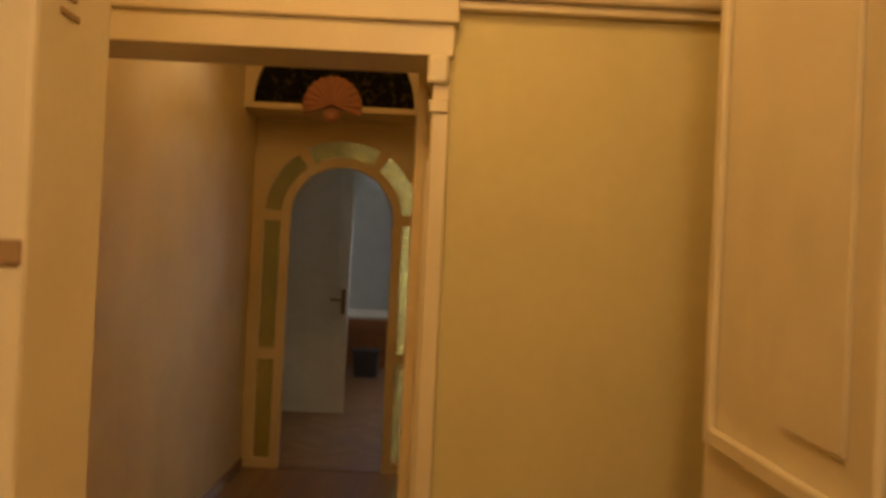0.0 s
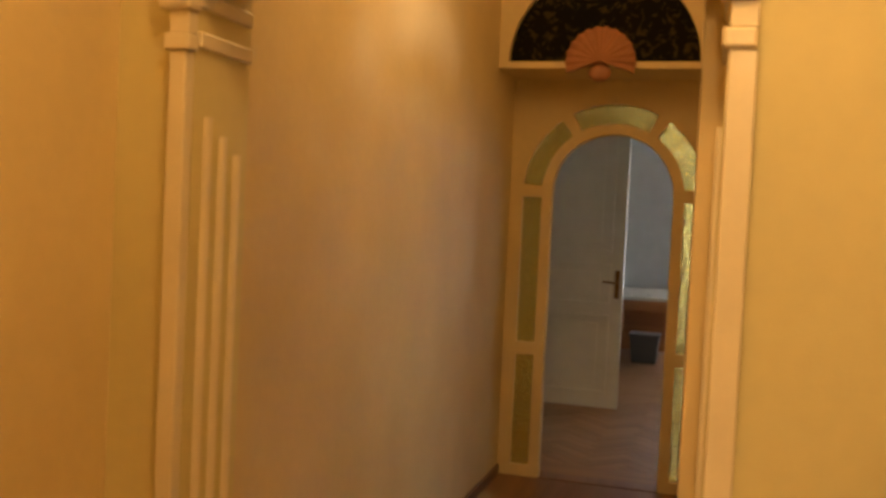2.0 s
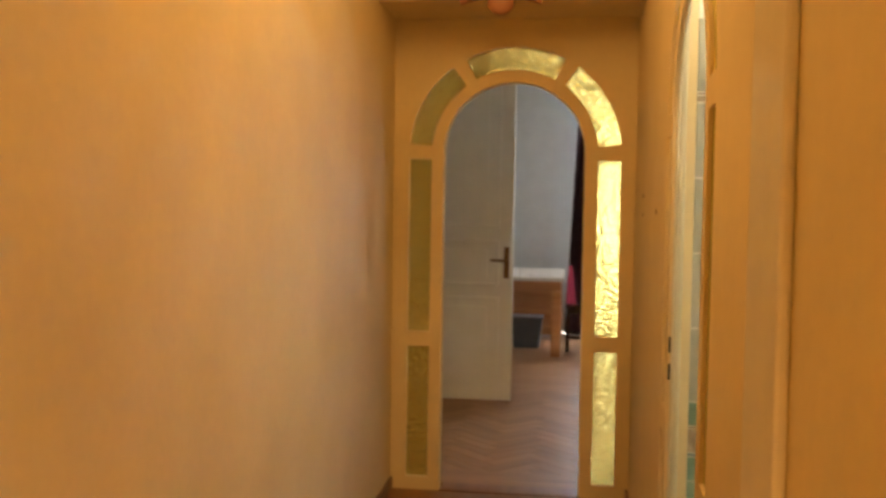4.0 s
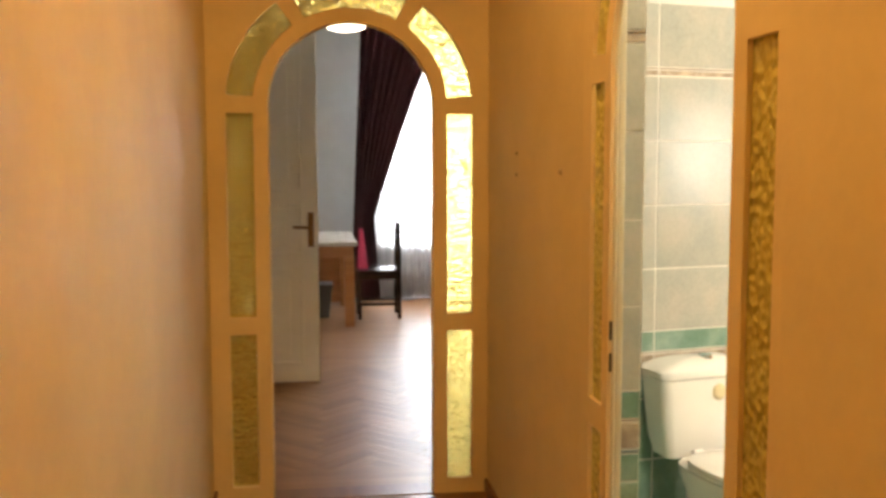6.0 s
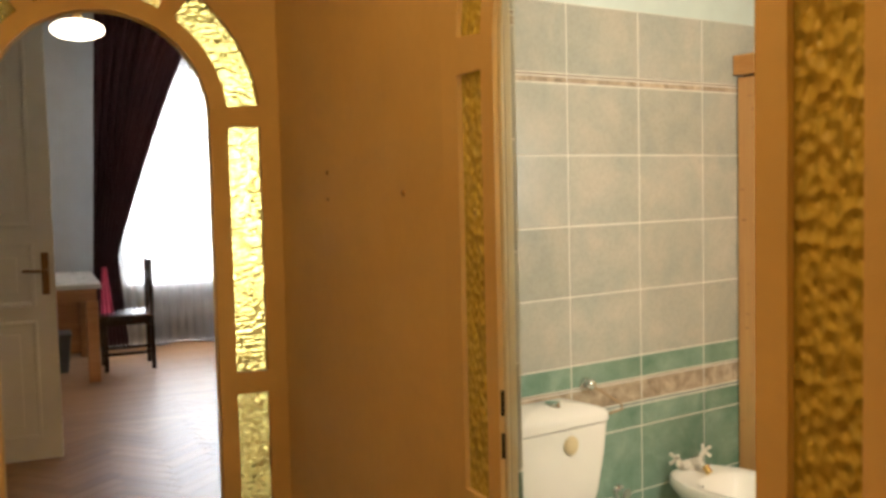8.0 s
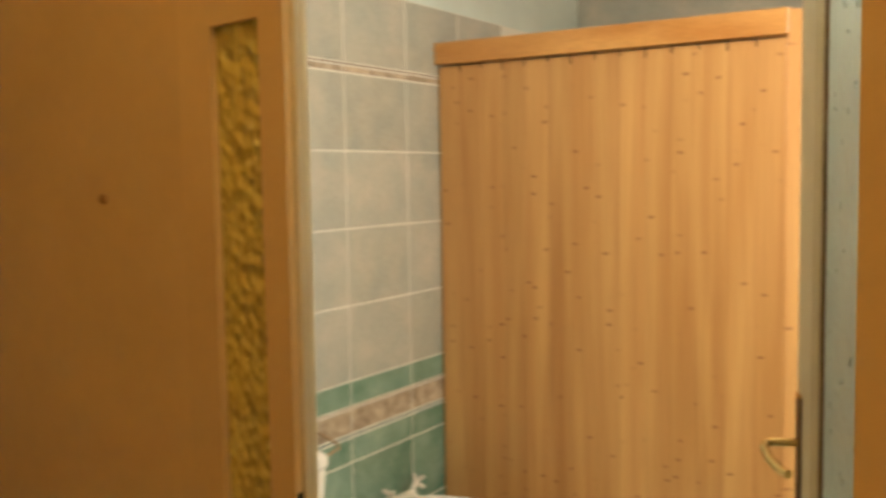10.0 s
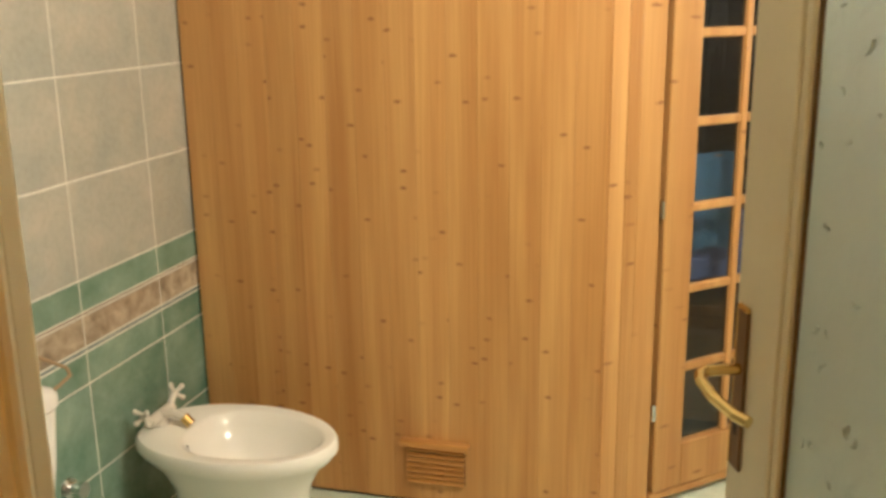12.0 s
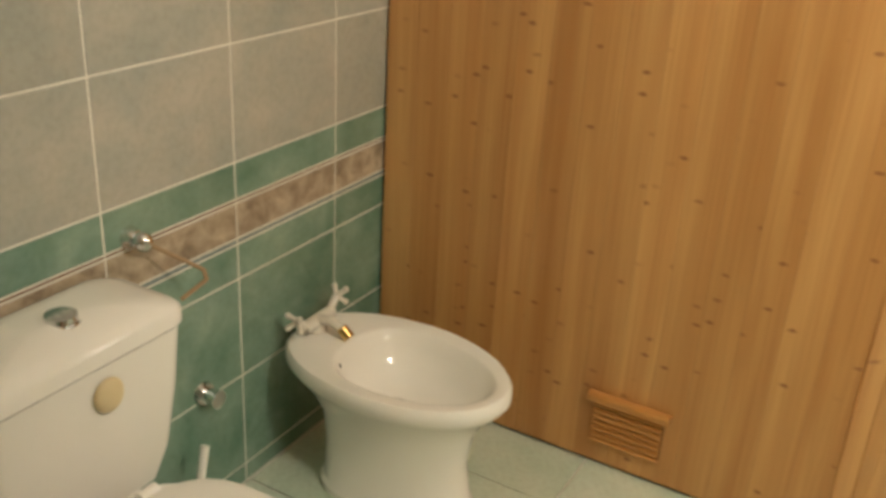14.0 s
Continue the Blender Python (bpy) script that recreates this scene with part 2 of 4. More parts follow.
# ---- helpers for building ----
def mesh_of(name, bm, mat, smooth=False):
    me = bpy.data.meshes.new(name)
    bmesh.ops.recalc_face_normals(bm, faces=bm.faces)
    if smooth:
        for f in bm.faces:
            f.smooth = True
    bm.to_mesh(me)
    bm.free()
    me.materials.append(mat)
    if smooth:
        me.set_sharp_from_angle(angle=radians(40))
    return me


def thing(name, bm, mat, label="", category="", group="", kind="", m=None, smooth=False):
    ob = tagged(new(name, mesh_of(name, bm, mat, smooth)), label, category, group, kind)
    if m is not None:
        ob.matrix_world = m
    return ob


def holder_of(name, label, category, m=None, group="", kind=""):
    """An empty at a thing's base that carries its parts."""
    ob = tagged(new(name), label, category, group, kind)
    if m is not None:
        ob.matrix_world = m
    return ob


def part(name, bm, mat, parent, label="", smooth=False):
    ob = new(name, mesh_of(name, bm, mat, smooth))
    ob.parent = parent
    return tagged(ob, label)


def structure(name, bm, mat, label="", m=None):
    return thing(name, bm, mat, label, "", "", "structure", m)


def box(x0, y0, z0, x1, y1, z1, bevel=0.0, bm=None):
    bm = bm or bmesh.new()
    g = bmesh.ops.create_cube(bm, size=1.0, matrix=Matrix.LocRotScale(((x0 + x1) / 2, (y0 + y1) / 2, (z0 + z1) / 2), None, (abs(x1 - x0), abs(y1 - y0), abs(z1 - z0))))
    if bevel:
        bmesh.ops.bevel(bm, geom=list({e for v in g["verts"] for e in v.link_edges}), offset=bevel, segments=2, affect="EDGES", profile=0.5)
    return bm


def boxes(*rows):
    bm = bmesh.new()
    for r in rows:
        box(*r, bm=bm)
    return bm


def rod(a, c, r0, r1=None, seg=14, bm=None):
    """A round bar from a to c."""
    bm = bm or bmesh.new()
    a, c = Vector(a), Vector(c)
    d = c - a
    m = Matrix.Translation((a + c) / 2) @ d.to_track_quat("Z", "Y").to_matrix().to_4x4()
    bmesh.ops.create_cone(bm, cap_ends=True, segments=seg, radius1=r0, radius2=r0 if r1 is None else r1, depth=d.length, matrix=m)
    return bm


def tube(points, r, seg=10, bm=None):
    bm = bm or bmesh.new()
    for a, c in zip(points, points[1:]):
        rod(a, c, r, seg=seg, bm=bm)
    for p in points[1:-1]:
        bmesh.ops.create_uvsphere(bm, u_segments=seg, v_segments=6, radius=r, matrix=Matrix.Translation(p))
    return bm


def ball(centre, radii, bm=None, seg=20, rings=12):
    bm = bm or bmesh.new()
    bmesh.ops.create_uvsphere(bm, u_segments=seg, v_segments=rings, radius=1.0, matrix=Matrix.LocRotScale(centre, None, radii))
    return bm


def sheet(outer, holes, depth):
    """A flat board in the local x-z plane with holes, extruded to local +y."""
    bm = bmesh.new()
    for loop in (outer, *holes):
        vs = [bm.verts.new((u, 0, z)) for u, z in loop]
        for a, c in zip(vs, vs[1:] + vs[:1]):
            bm.edges.new((a, c))
    bmesh.ops.triangle_fill(bm, use_beauty=True, use_dissolve=False, edges=bm.edges[:])
    g = bmesh.ops.extrude_face_region(bm, geom=bm.faces[:])
    bmesh.ops.translate(bm, vec=(0, depth, 0), verts=[e for e in g["geom"] if isinstance(e, bmesh.types.BMVert)])
    return bm


def slab(loop, y0, y1):
    """A plate with the given outline in local x-z between two depths."""
    bm = sheet(loop, [], y1 - y0)
    bmesh.ops.translate(bm, vec=(0, y0, 0), verts=bm.verts[:])
    return bm


def rings_mesh(rings, close_bottom=True, close_top=True):
    """Skin over closed rings of equal count."""
    bm = bmesh.new()
    rows = [[bm.verts.new(p) for p in ring] for ring in rings]
    n = len(rows[0])
    for a, c in zip(rows, rows[1:]):
        for i in range(n):
            bm.faces.new((a[i], a[(i + 1) % n], c[(i + 1) % n], c[i]))
    if close_bottom:
        bm.faces.new(rows[0])
    if close_top:
        bm.faces.new(rows[-1])
    return bm


def arc(cx, cz, r, a0, a1, n):
    return [(cx + r * math.cos(radians(a0 + (a1 - a0) * i / n)), cz + r * math.sin(radians(a0 + (a1 - a0) * i / n))) for i in range(n + 1)]


# ---- the corridor and the hall ----
W = 1.195
H = 3.3
structure("wall_left", box(-0.15, -3.88, 0, 0, 0.06, H), M_WALL)
structure("wall_right", boxes((W, -3.88, 0, W + 0.1, -2.628, H), (W, -1.462, 0, W + 0.1, 0.06, H), (W, -2.628, 2.32, W + 0.1, -1.462, H)), M_WALL)
structure("wall_pilaster", box(W - 0.02, -3.36, 0, W, -3.12, H, 0.006), M_TRIM)
structure("floor", box(-3, -9, -0.16, 5, 7, -0.07), M_FLOOR)
structure("floor_corridor", box(-1, -8.9, -0.07, W + 0.02, -0.002, 0.0), M_FLOOR)
structure("floor_hall", box(W + 0.02, -8.9, -0.07, 3.2, -3.88, 0.0), M_FLOOR)
structure("ceiling", box(-3, -9, H, 5, 7, H + 0.1), M_CEIL)
structure("baseboard", boxes((0, -3.88, 0, 0.014, -0.0, 0.06, 0.004), (W - 0.014, -1.462, 0, W, 0.0, 0.06, 0.004), (W - 0.014, -3.1, 0, W, -2.628, 0.06, 0.004)), M_FLOOR)

# wall with the cased opening between hall and corridor
OY = -4.08
structure("wall_hall_front", boxes((W + 0.04, OY, 0, 3.1, -3.88, H), (-0.15, OY, 1.985, W + 0.04, -3.88, H), (-0.15, OY, 0, 0.328, -3.88, 1.985)), M_HALL)
structure("wall_hall_left", box(0.03, -5.55, 0, 0.17, OY, H), M_WALL)
structure("trim_lintel", boxes((0.282, OY - 0.035, 1.97, 1.285, OY, 2.05, 0.004), (0.274, OY - 0.05, 2.05, 1.295, OY, 2.15, 0.006), (0.274, OY - 0.075, 2.15, 1.295, OY, 2.19, 0.01), (0.274, OY - 0.03, 2.19, 1.295, OY, 2.5, 0.005), (0.330, OY - 0.02, 1.97, W + 0.038, -3.88, 1.985)), M_TRIM)


def pilaster(name, x0, x1, reveal_x, face):
    """A slim pilaster with a stepped capital and a fluted reveal."""
    ob = holder_of(name, "cream painted fluted pilaster with stepped capital", "pilaster", kind="structure")
    part("shaft", box(x0, OY - 0.03, 0, x1, OY, 1.83, 0.004), M_TRIM, ob)
    part("capital", boxes((x0 - 0.008, OY - 0.038, 1.83, x1 + 0.008 * face, OY, 1.86, 0.005), (x0, OY - 0.032, 1.86, x1 + 0.004 * face, OY, 1.90, 0.003), (x0 - 0.016, OY - 0.048, 1.90, x1 + 0.014 * face, OY, 1.97, 0.008)), M_TRIM, ob)
    for k in range(3):
        y = OY + 0.045 + k * 0.055
        part("flute", rod((reveal_x, y, 0.05), (reveal_x, y, 1.72 - 0.03 * k), 0.010, seg=10), M_TRIM, ob, smooth=True)
    part("reveal_capital", boxes(*[(reveal_x - 0.008, OY + 0.004, z, reveal_x + 0.008, -3.885, z + 0.03, 0.005) for z in (1.84, 1.91)]), M_TRIM, ob)
    return ob


pilaster("pilaster", 0.293, 0.328, 0.330, 1)
pilaster("pilaster", 1.237, 1.28, W + 0.039, -0.3)
structure("trim_rail", boxes((1.29, OY - 0.03, 2.09, 3.1, OY, 2.115, 0.006), (1.29, OY - 0.05, 2.115, 3.1, OY, 2.155, 0.01), (0.17, -5.5, 2.09, 0.20, OY - 0.06, 2.115, 0.006), (0.17, -5.5, 2.115, 0.22, OY - 0.06, 2.155, 0.01)), M_TRIM)

# wall with the entry door
structure("wall_entry", boxes((-1, -5.66, 0, 0.86, -5.55, H), (1.88, -5.66, 0, 3.1, -5.55, H), (0.86, -5.66, 2.48, 1.88, -5.55, H)), M_WALL)
structure("wall_back", boxes((-1, -9, 0, 3.1, -8.9, H), (-1, -8.9, 0, -0.9, -5.66, H), (3.1, -8.9, 0, 3.2, -3.88, H)), M_WALL)
entry = holder_of("entry_door_frame", "cream glossy door frame with metal strike plate", "door frame", kind="structure")
part("jamb", box(0.86, -5.69, 0, 0.94, -5.52, 2.40, 0.006), M_TRIM, entry)
part("jamb", box(1.80, -5.69, 0, 1.88, -5.52, 2.40, 0.006), M_TRIM, entry)
part("head", box(0.86, -5.69, 2.40, 1.88, -5.52, 2.48, 0.006), M_TRIM, entry)
part("casing", boxes((0.78, -5.70, 0, 0.858, -5.665, 2.48, 0.006), (0.80, -5.712, 0, 0.83, -5.70, 2.48, 0.005)), M_TRIM, entry)
part("strike_plate", box(0.904, -5.696, 1.450, 0.938, -5.690, 1.470, 0.002), M_LATCH, entry, "dull metal strike plate")
part("latch_slot", boxes((0.9385, -5.646, 1.664, 0.9415, -5.604, 1.670, 0.001), (0.9385, -5.638, 1.680, 0.9415, -5.612, 1.683, 0.001)), M_LATCH, entry, "thin brown latch slot")
leaf = holder_of("entry_door", "cream painted panelled door standing open", "door", kind="structure")
part("leaf", box(1.80, -5.47, 0.01, 1.842, -4.62, 2.38, 0.004), M_TRIM, leaf)
for z0, z1 in ((0.18, 0.98), (1.15, 2.24)):
    y0, y1 = -5.36, -4.655
    part("panel_moulding", boxes((1.784, y0, z0, 1.80, y0 + 0.035, z1, 0.006), (1.784, y1 - 0.035, z0, 1.80, y1, z1, 0.006), (1.784, y0 + 0.036, z0, 1.80, y1 - 0.036, z0 + 0.035, 0.006), (1.784, y0 + 0.036, z1 - 0.035, 1.80, y1 - 0.036, z1, 0.006)), M_TRIM, leaf)
    part("panel", box(1.793, y0 + 0.11, z0 + 0.09, 1.80, y1 - 0.375, z1 - 0.09, 0.005), M_TRIM, leaf)


# ---- arched surrounds with glass strips ----
def surround(name, m, half, width_l, width_r, ri, ro, depth, glass, label):
    """A board wall with an arched opening, six straight and three curved glass panes around it."""
    cz = 1.71
    ob = holder_of(name, label, "door surround", m, kind="structure")
    outer = [(-width_l, 0), (-half, 0)] + arc(0, cz, half, 180, 0, 28) + [(half, 0), (width_r, 0), (width_r, 2.32), (-width_l, 2.32)]
    panes = []
    for s in (-1, 1):
        for z0, z1 in ((0.067, 0.735), (0.81, 1.678)):
            a, c = sorted((s * ri, s * ro))
            panes.append([(a, z0), (c, z0), (c, z1), (a, z1)])
    for a0, a1 in ((5, 54), (62, 118), (126, 175)):
        panes.append(arc(0, cz, ro, a0, a1, 12) + arc(0, cz, ri, a1, a0, 12))
    part("board", sheet(outer, panes, depth), M_WALL, ob)
    for loop in panes:
        pane = part("pane", slab(loop, depth * 0.5, depth * 0.5 + 0.006), glass, ob, "rippled yellow glass pane")
        pane.visible_shadow = False
    # rounded nosing round the opening
    path = [(-half, 0.0)] + arc(0, cz, half, 180, 0, 32) + [(half, 0.0)]
    part("nosing", tube([(u, depth - 0.006, z) for u, z in path], 0.006, 8), M_JAMB, ob, "ivory edge bead", True)
    return ob


surround("door_surround_1", pose(0.603, 0, 0), 0.352, 0.603, W - 0.603, 0.412, 0.525, 0.05, M_YGLASS, "cream arched door surround with yellow glass strips")
surround("door_surround_2", pose(W, -2.068, 0, 0, 0, -90), 0.358, 0.606, 0.56, 0.412, 0.525, 0.022, M_HAMMER, "cream arched bathroom surround with yellow glass strips")
jamb2 = holder_of("bathroom_door_frame", "ivory painted door frame with strike plates", "door frame", kind="structure")
part("jamb", box(W + 0.023, -1.708, 0, W + 0.042, -1.664, 2.05, 0.004), M_JAMB, jamb2)
part("jamb", box(W + 0.024, -2.620, 0, 1.40, -2.428, 2.05, 0.004), M_JAMB, jamb2)
for z in (1.0, 0.915):
    part("strike_plate", box(W + 0.003, -1.7125, z, W + 0.015, -1.7095, z + 0.05, 0.0008), M_BLACK, jamb2, "dark strike plate hole")
structure("wall_end", boxes((-0.15, 0.0, 2.32, W + 0.1, 0.1, H), (-2, 0.06, 0, -0.0, 0.12, H), (W, 0.06, 0, 4.0, 0.12, H)), M_WALL)

# bulkhead with the dark lunette and the shell
BZ = 2.395
bulk = holder_of("bulkhead", "cream bulkhead with dark lunette window and terracotta shell", "bulkhead", kind="structure")
lune = arc(0.565, BZ + 0.012, 0.51, 0, 180, 40)
bz0 = 2.372
part("face", (lambda b: (bmesh.ops.translate(b, vec=(0, -0.45, 0), verts=b.verts[:]), b)[1])(sheet([(0.0, bz0), (W, bz0), (W, H - 0.004), (0.0, H - 0.004)], [lune], 0.05)), M_WALL, bulk)
part("underside", box(0.0, -0.40, bz0, W, -0.002, bz0 + 0.03), M_WALL, bulk)
part("lunette_glass", (lambda b: (bmesh.ops.translate(b, vec=(0, -0.41, 0), verts=b.verts[:]), b)[1])(slab(arc(0.565, BZ, 0.53, 0, 180, 40), 0, 0.006)), M_DARK, bulk, "dark patterned lunette glass")


def shell_mesh(cx, y, cz, r):
    bm = bmesh.new()
    rows = []
    for i in range(9):
        t = i / 8
        row = []
        for k in range(61):
            a = radians(-18 + 216 * k / 60)
            rr = r * t * (1 + 0.012 * t * math.cos(22 * a))
            row.append(bm.verts.new((cx + rr * math.cos(a), y - 0.06 * math.sqrt(max(0, 1 - (0.92 * t) ** 2)) - 0.010 * t * math.cos(22 * a), cz + rr * math.sin(a) - 0.02)))
        rows.append(row)
    for a, c in zip(rows[1:], rows[2:]):
        for k in range(60):
            bm.faces.new((a[k], a[k + 1], c[k + 1], c[k]))
    for k in range(60):
        bm.faces.new((rows[0][0], rows[1][k], rows[1][k + 1])) if k == 0 else bm.faces.new((rows[0][k], rows[1][k], rows[1][k + 1]))
    bmesh.ops.remove_doubles(bm, verts=bm.verts[:], dist=0.0005)
    g = bmesh.ops.extrude_face_region(bm, geom=bm.faces[:])
    for e in g["geom"]:
        if isinstance(e, bmesh.types.BMVert):
            e.co.y = y + 0.01
    ball((cx, y - 0.01, cz - 0.075), (0.06, 0.035, 0.05), bm)
    return bm


part("shell", shell_mesh(0.56, -0.465, BZ + 0.025, 0.185), M_SHELL, bulk, "ribbed terracotta shell ornament", smooth=True)
for y, z, rad in ((-1.222, 1.437, 0.009), (-0.589, 1.501, 0.007), (-0.589, 1.421, 0.006)):
    thing("wall_plug", rod((W - 0.005, y, z), (W, y, z), rad * 0.8, rad), M_LATCH, "small brown plug in cream wall", "plug")

# ---- the bathroom, turned a little against the corridor ----
BATH = pose(3.025, -0.245, -0.03, 0, 0, 11.14)
structure("wall_bath_north", box(-1.70, 0.006, 0, 1.3, 0.12, 2.75), M_BATHW, m=BATH)
structure("wall_bath_east", box(1.3, -3.2, 0, 1.4, 0.12, 2.75), M_TILE, m=BATH)
structure("wall_bath_south", box(-1.9, -3.2, 0, 1.3, -3.1, 2.75), M_TILE, m=BATH)
structure("ceiling_bath", box(W + 0.1, -3.9, 2.70, 4.6, 0.6, 2.78), M_CEIL)
structure("floor_bath_bed", box(W + 0.02, -3.88, -0.07, 4.6, 0.06, -0.036), M_GROUT)
structure("wall_pier", box(W + 0.1, -1.45, 0, 1.378, 0.05, 2.7), M_GROUT)

# sauna cabin: origin in the corner of tile wall and cabin front
sauna = holder_of("sauna_cabin", "varnished pine sauna cabin with glazed corner door", "sauna", BATH)
part("plinth", boxes((0.012, -1.25, 0, 0.05, -0.004, 0.012)), M_DKWOOD, sauna)
NB = 14
bw = 1.237 / NB


def slab_flat(loop, z0, z1):
    """A level plate with the given outline in x-y."""
    return rings_mesh([[(x, y, z0) for x, y in loop], [(x, y, z1) for x, y in loop]])


def board_mesh(name, w, h, mat):
    """A tongue-and-groove board with chamfered edges; face to local -x."""
    bm = bmesh.new()
    prof = [(0.0, 0.0008), (0.0, w - 0.0008), (0.0008, w - 0.0001), (0.018, w - 0.0001), (0.018, 0.0001), (0.0008, 0.0001)]
    lo = [bm.verts.new((x, -y, 0)) for x, y in prof]
    hi = [bm.verts.new((x, -y, h)) for x, y in prof]
    for i in range(6):
        bm.faces.new((lo[i], lo[(i + 1) % 6], hi[(i + 1) % 6], hi[i]))
    bm.faces.new(lo)
    bm.faces.new(hi)
    return mesh_of(name, bm, mat)


panel_mesh = board_mesh("board", bw, 1.885, M_PINE)
for k in range(NB):
    o = new("board", panel_mesh)
    o.parent = sauna
    o.location = (0.0, -0.012 - k * bw, 0.012)
part("top_rail", box(-0.022, -1.262, 1.905, 0.03, -0.004, 1.985, 0.004), M_PINE2, sauna)
part("roof", slab_flat([(0.03, -0.004), (1.28, -0.004), (1.28, -1.90), (0.66, -1.90), (0.03, -1.25)], 1.95, 1.97), M_PINE2, sauna)
# dark slips stand in for the shade under the rail at each board joint
for k in range(1, NB):
    part("joint_notch", box(-0.0015, -0.0145 - k * bw, 1.872 + 0.006 * (k % 3), 0.0015, -0.0095 - k * bw, 1.904, 0.0005), M_DKWOOD, sauna)
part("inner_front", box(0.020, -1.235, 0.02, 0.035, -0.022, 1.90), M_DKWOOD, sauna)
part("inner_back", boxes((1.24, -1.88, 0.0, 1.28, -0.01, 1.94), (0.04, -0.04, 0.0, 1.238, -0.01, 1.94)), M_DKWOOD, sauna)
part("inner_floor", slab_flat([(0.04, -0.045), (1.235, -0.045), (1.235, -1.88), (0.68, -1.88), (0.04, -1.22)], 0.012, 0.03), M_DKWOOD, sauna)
part("bench", boxes((0.75, -1.80, 0.42, 1.235, -0.045, 0.46, 0.004), (0.75, -1.80, 0.03, 0.79, -0.045, 0.418)), M_PINE, sauna)
ANG = pose(0, -1.253, 0, 0, 0, -46)  # along the corner face; local +x runs away from the corner


def ang(bm):
    bmesh.ops.transform(bm, matrix=ANG, verts=bm.verts[:])
    return bm


part("corner_post", ang(box(0.0, 0.0, 0.02, 0.055, 0.03, 1.985, 0.002)), M_PINE, sauna)
part("corner_moulding", ang(box(0.0558, -0.001, 0.02, 0.098, 0.03, 1.985, 0.003)), M_PINE, sauna)
part("door_post", ang(box(0.0988, 0.0, 0.02, 0.180, 0.03, 1.985, 0.002)), M_PINE, sauna)
part("corner_post", ang(boxes((0.795, 0.0, 0.02, 0.90, 0.03, 1.985, 0.006))), M_PINE, sauna)
part("door_head", ang(box(0.187, 0.0, 1.957, 0.793, 0.03, 1.985, 0.004)), M_PINE, sauna)
part("threshold", ang(box(0.187, 0.0, 0.02, 0.793, 0.03, 0.045, 0.004)), M_PINE, sauna)
sdoor = part("door", ang(boxes((0.200, -0.004, 0.05, 0.306, 0.03, 1.95, 0.005), (0.662, -0.004, 0.05, 0.780, 0.03, 1.95, 0.005), (0.307, -0.004, 0.05, 0.661, 0.03, 0.190, 0.004), (0.307, -0.004, 1.886, 0.661, 0.03, 1.95, 0.004))), M_PINE, sauna, "pine sauna door with many small panes")
PR, PZ0, PZ1 = 7, 0.190, 1.886
ph = (PZ1 - PZ0) / PR
for k in range(1, PR):
    for s0, s1 in ((0.307, 0.472), (0.497, 0.661)):
        part("glazing_bar", ang(box(s0, 0.002, PZ0 + k * ph - 0.013, s1, 0.028, PZ0 + k * ph + 0.013, 0.005)), M_PINE, sdoor)
part("glazing_bar", ang(box(0.473, 0.001, PZ0, 0.496, 0.028, PZ1, 0.005)), M_PINE, sdoor)
for k in range(PR):
    for s0, s1 in ((0.307, 0.472), (0.497, 0.661)):
        pane = part("pane", ang(box(s0, 0.014, PZ0 + k * ph + 0.010, s1, 0.018, PZ0 + (k + 1) * ph - 0.010)), M_SGLASS, sdoor, "dark smoked glass pane")
        pane.visible_shadow = False
for z in (0.29, 0.90, 1.62):
    part("hinge", ang(rod((0.190, -0.002, z), (0.190, -0.002, z + 0.05), 0.007)), M_CHROME, sdoor, "small steel hinge", True)
part("side_front", box(0.635, -1.925, 0.0, 1.298, -1.905, 1.985), M_PINE, sauna)
vent = holder_of("air_vent", "slatted pine air vent low on the sauna", "vent", BATH @ pose(0, 0, 0.012))
part("top_lip", box(-0.030, -0.870, 0.186, 0.0, -0.655, 0.208, 0.004), M_PINE2, vent)
part("backing", box(-0.003, -0.853, 0.064, -0.0005, -0.673, 0.186), M_DKWOOD, vent)
for k in range(7):
    z = 0.068 + k * 0.0172
    b = box(-0.018, -0.853, z, -0.004, -0.673, z + 0.007, 0.002)
    bmesh.ops.rotate(b, cent=(-0.011, 0, z), matrix=Matrix.Rotation(radians(-18), 3, "Y"), verts=b.verts[:])
    part("slat", b, M_PINE2, vent)


# ---- toilet ----
def oval(cx, cy, z, rx, front, back, n=36, flat=0.0, taper=0.0):
    """A ring: rounded to local -y by front, squarer to +y by back."""
    out = []
    for i in range(n):
        a = 2 * math.pi * i / n
        s, c = math.sin(a), math.cos(a)
        if s <= 0:
            out.append((cx + rx * c, cy + front * s, z))
        else:
            p = 2.0 / (2.0 + 3.0 * flat)
            out.append((cx + rx * (1 - taper * s) * math.copysign(abs(c) ** p, c), cy + back * abs(s) ** p, z))
    return out


def rounded(cx, cy, z, hx, hy, r, n=6):
    out = []
    for sx, sy, a0 in ((1, 1, 0), (-1, 1, 90), (-1, -1, 180), (1, -1, 270)):
        for i in range(n + 1):
            a = radians(a0 + 90 * i / n)
            out.append((cx + sx * (hx - r) + r * math.cos(a), cy + sy * (hy - r) + r * math.sin(a), z))
    return out


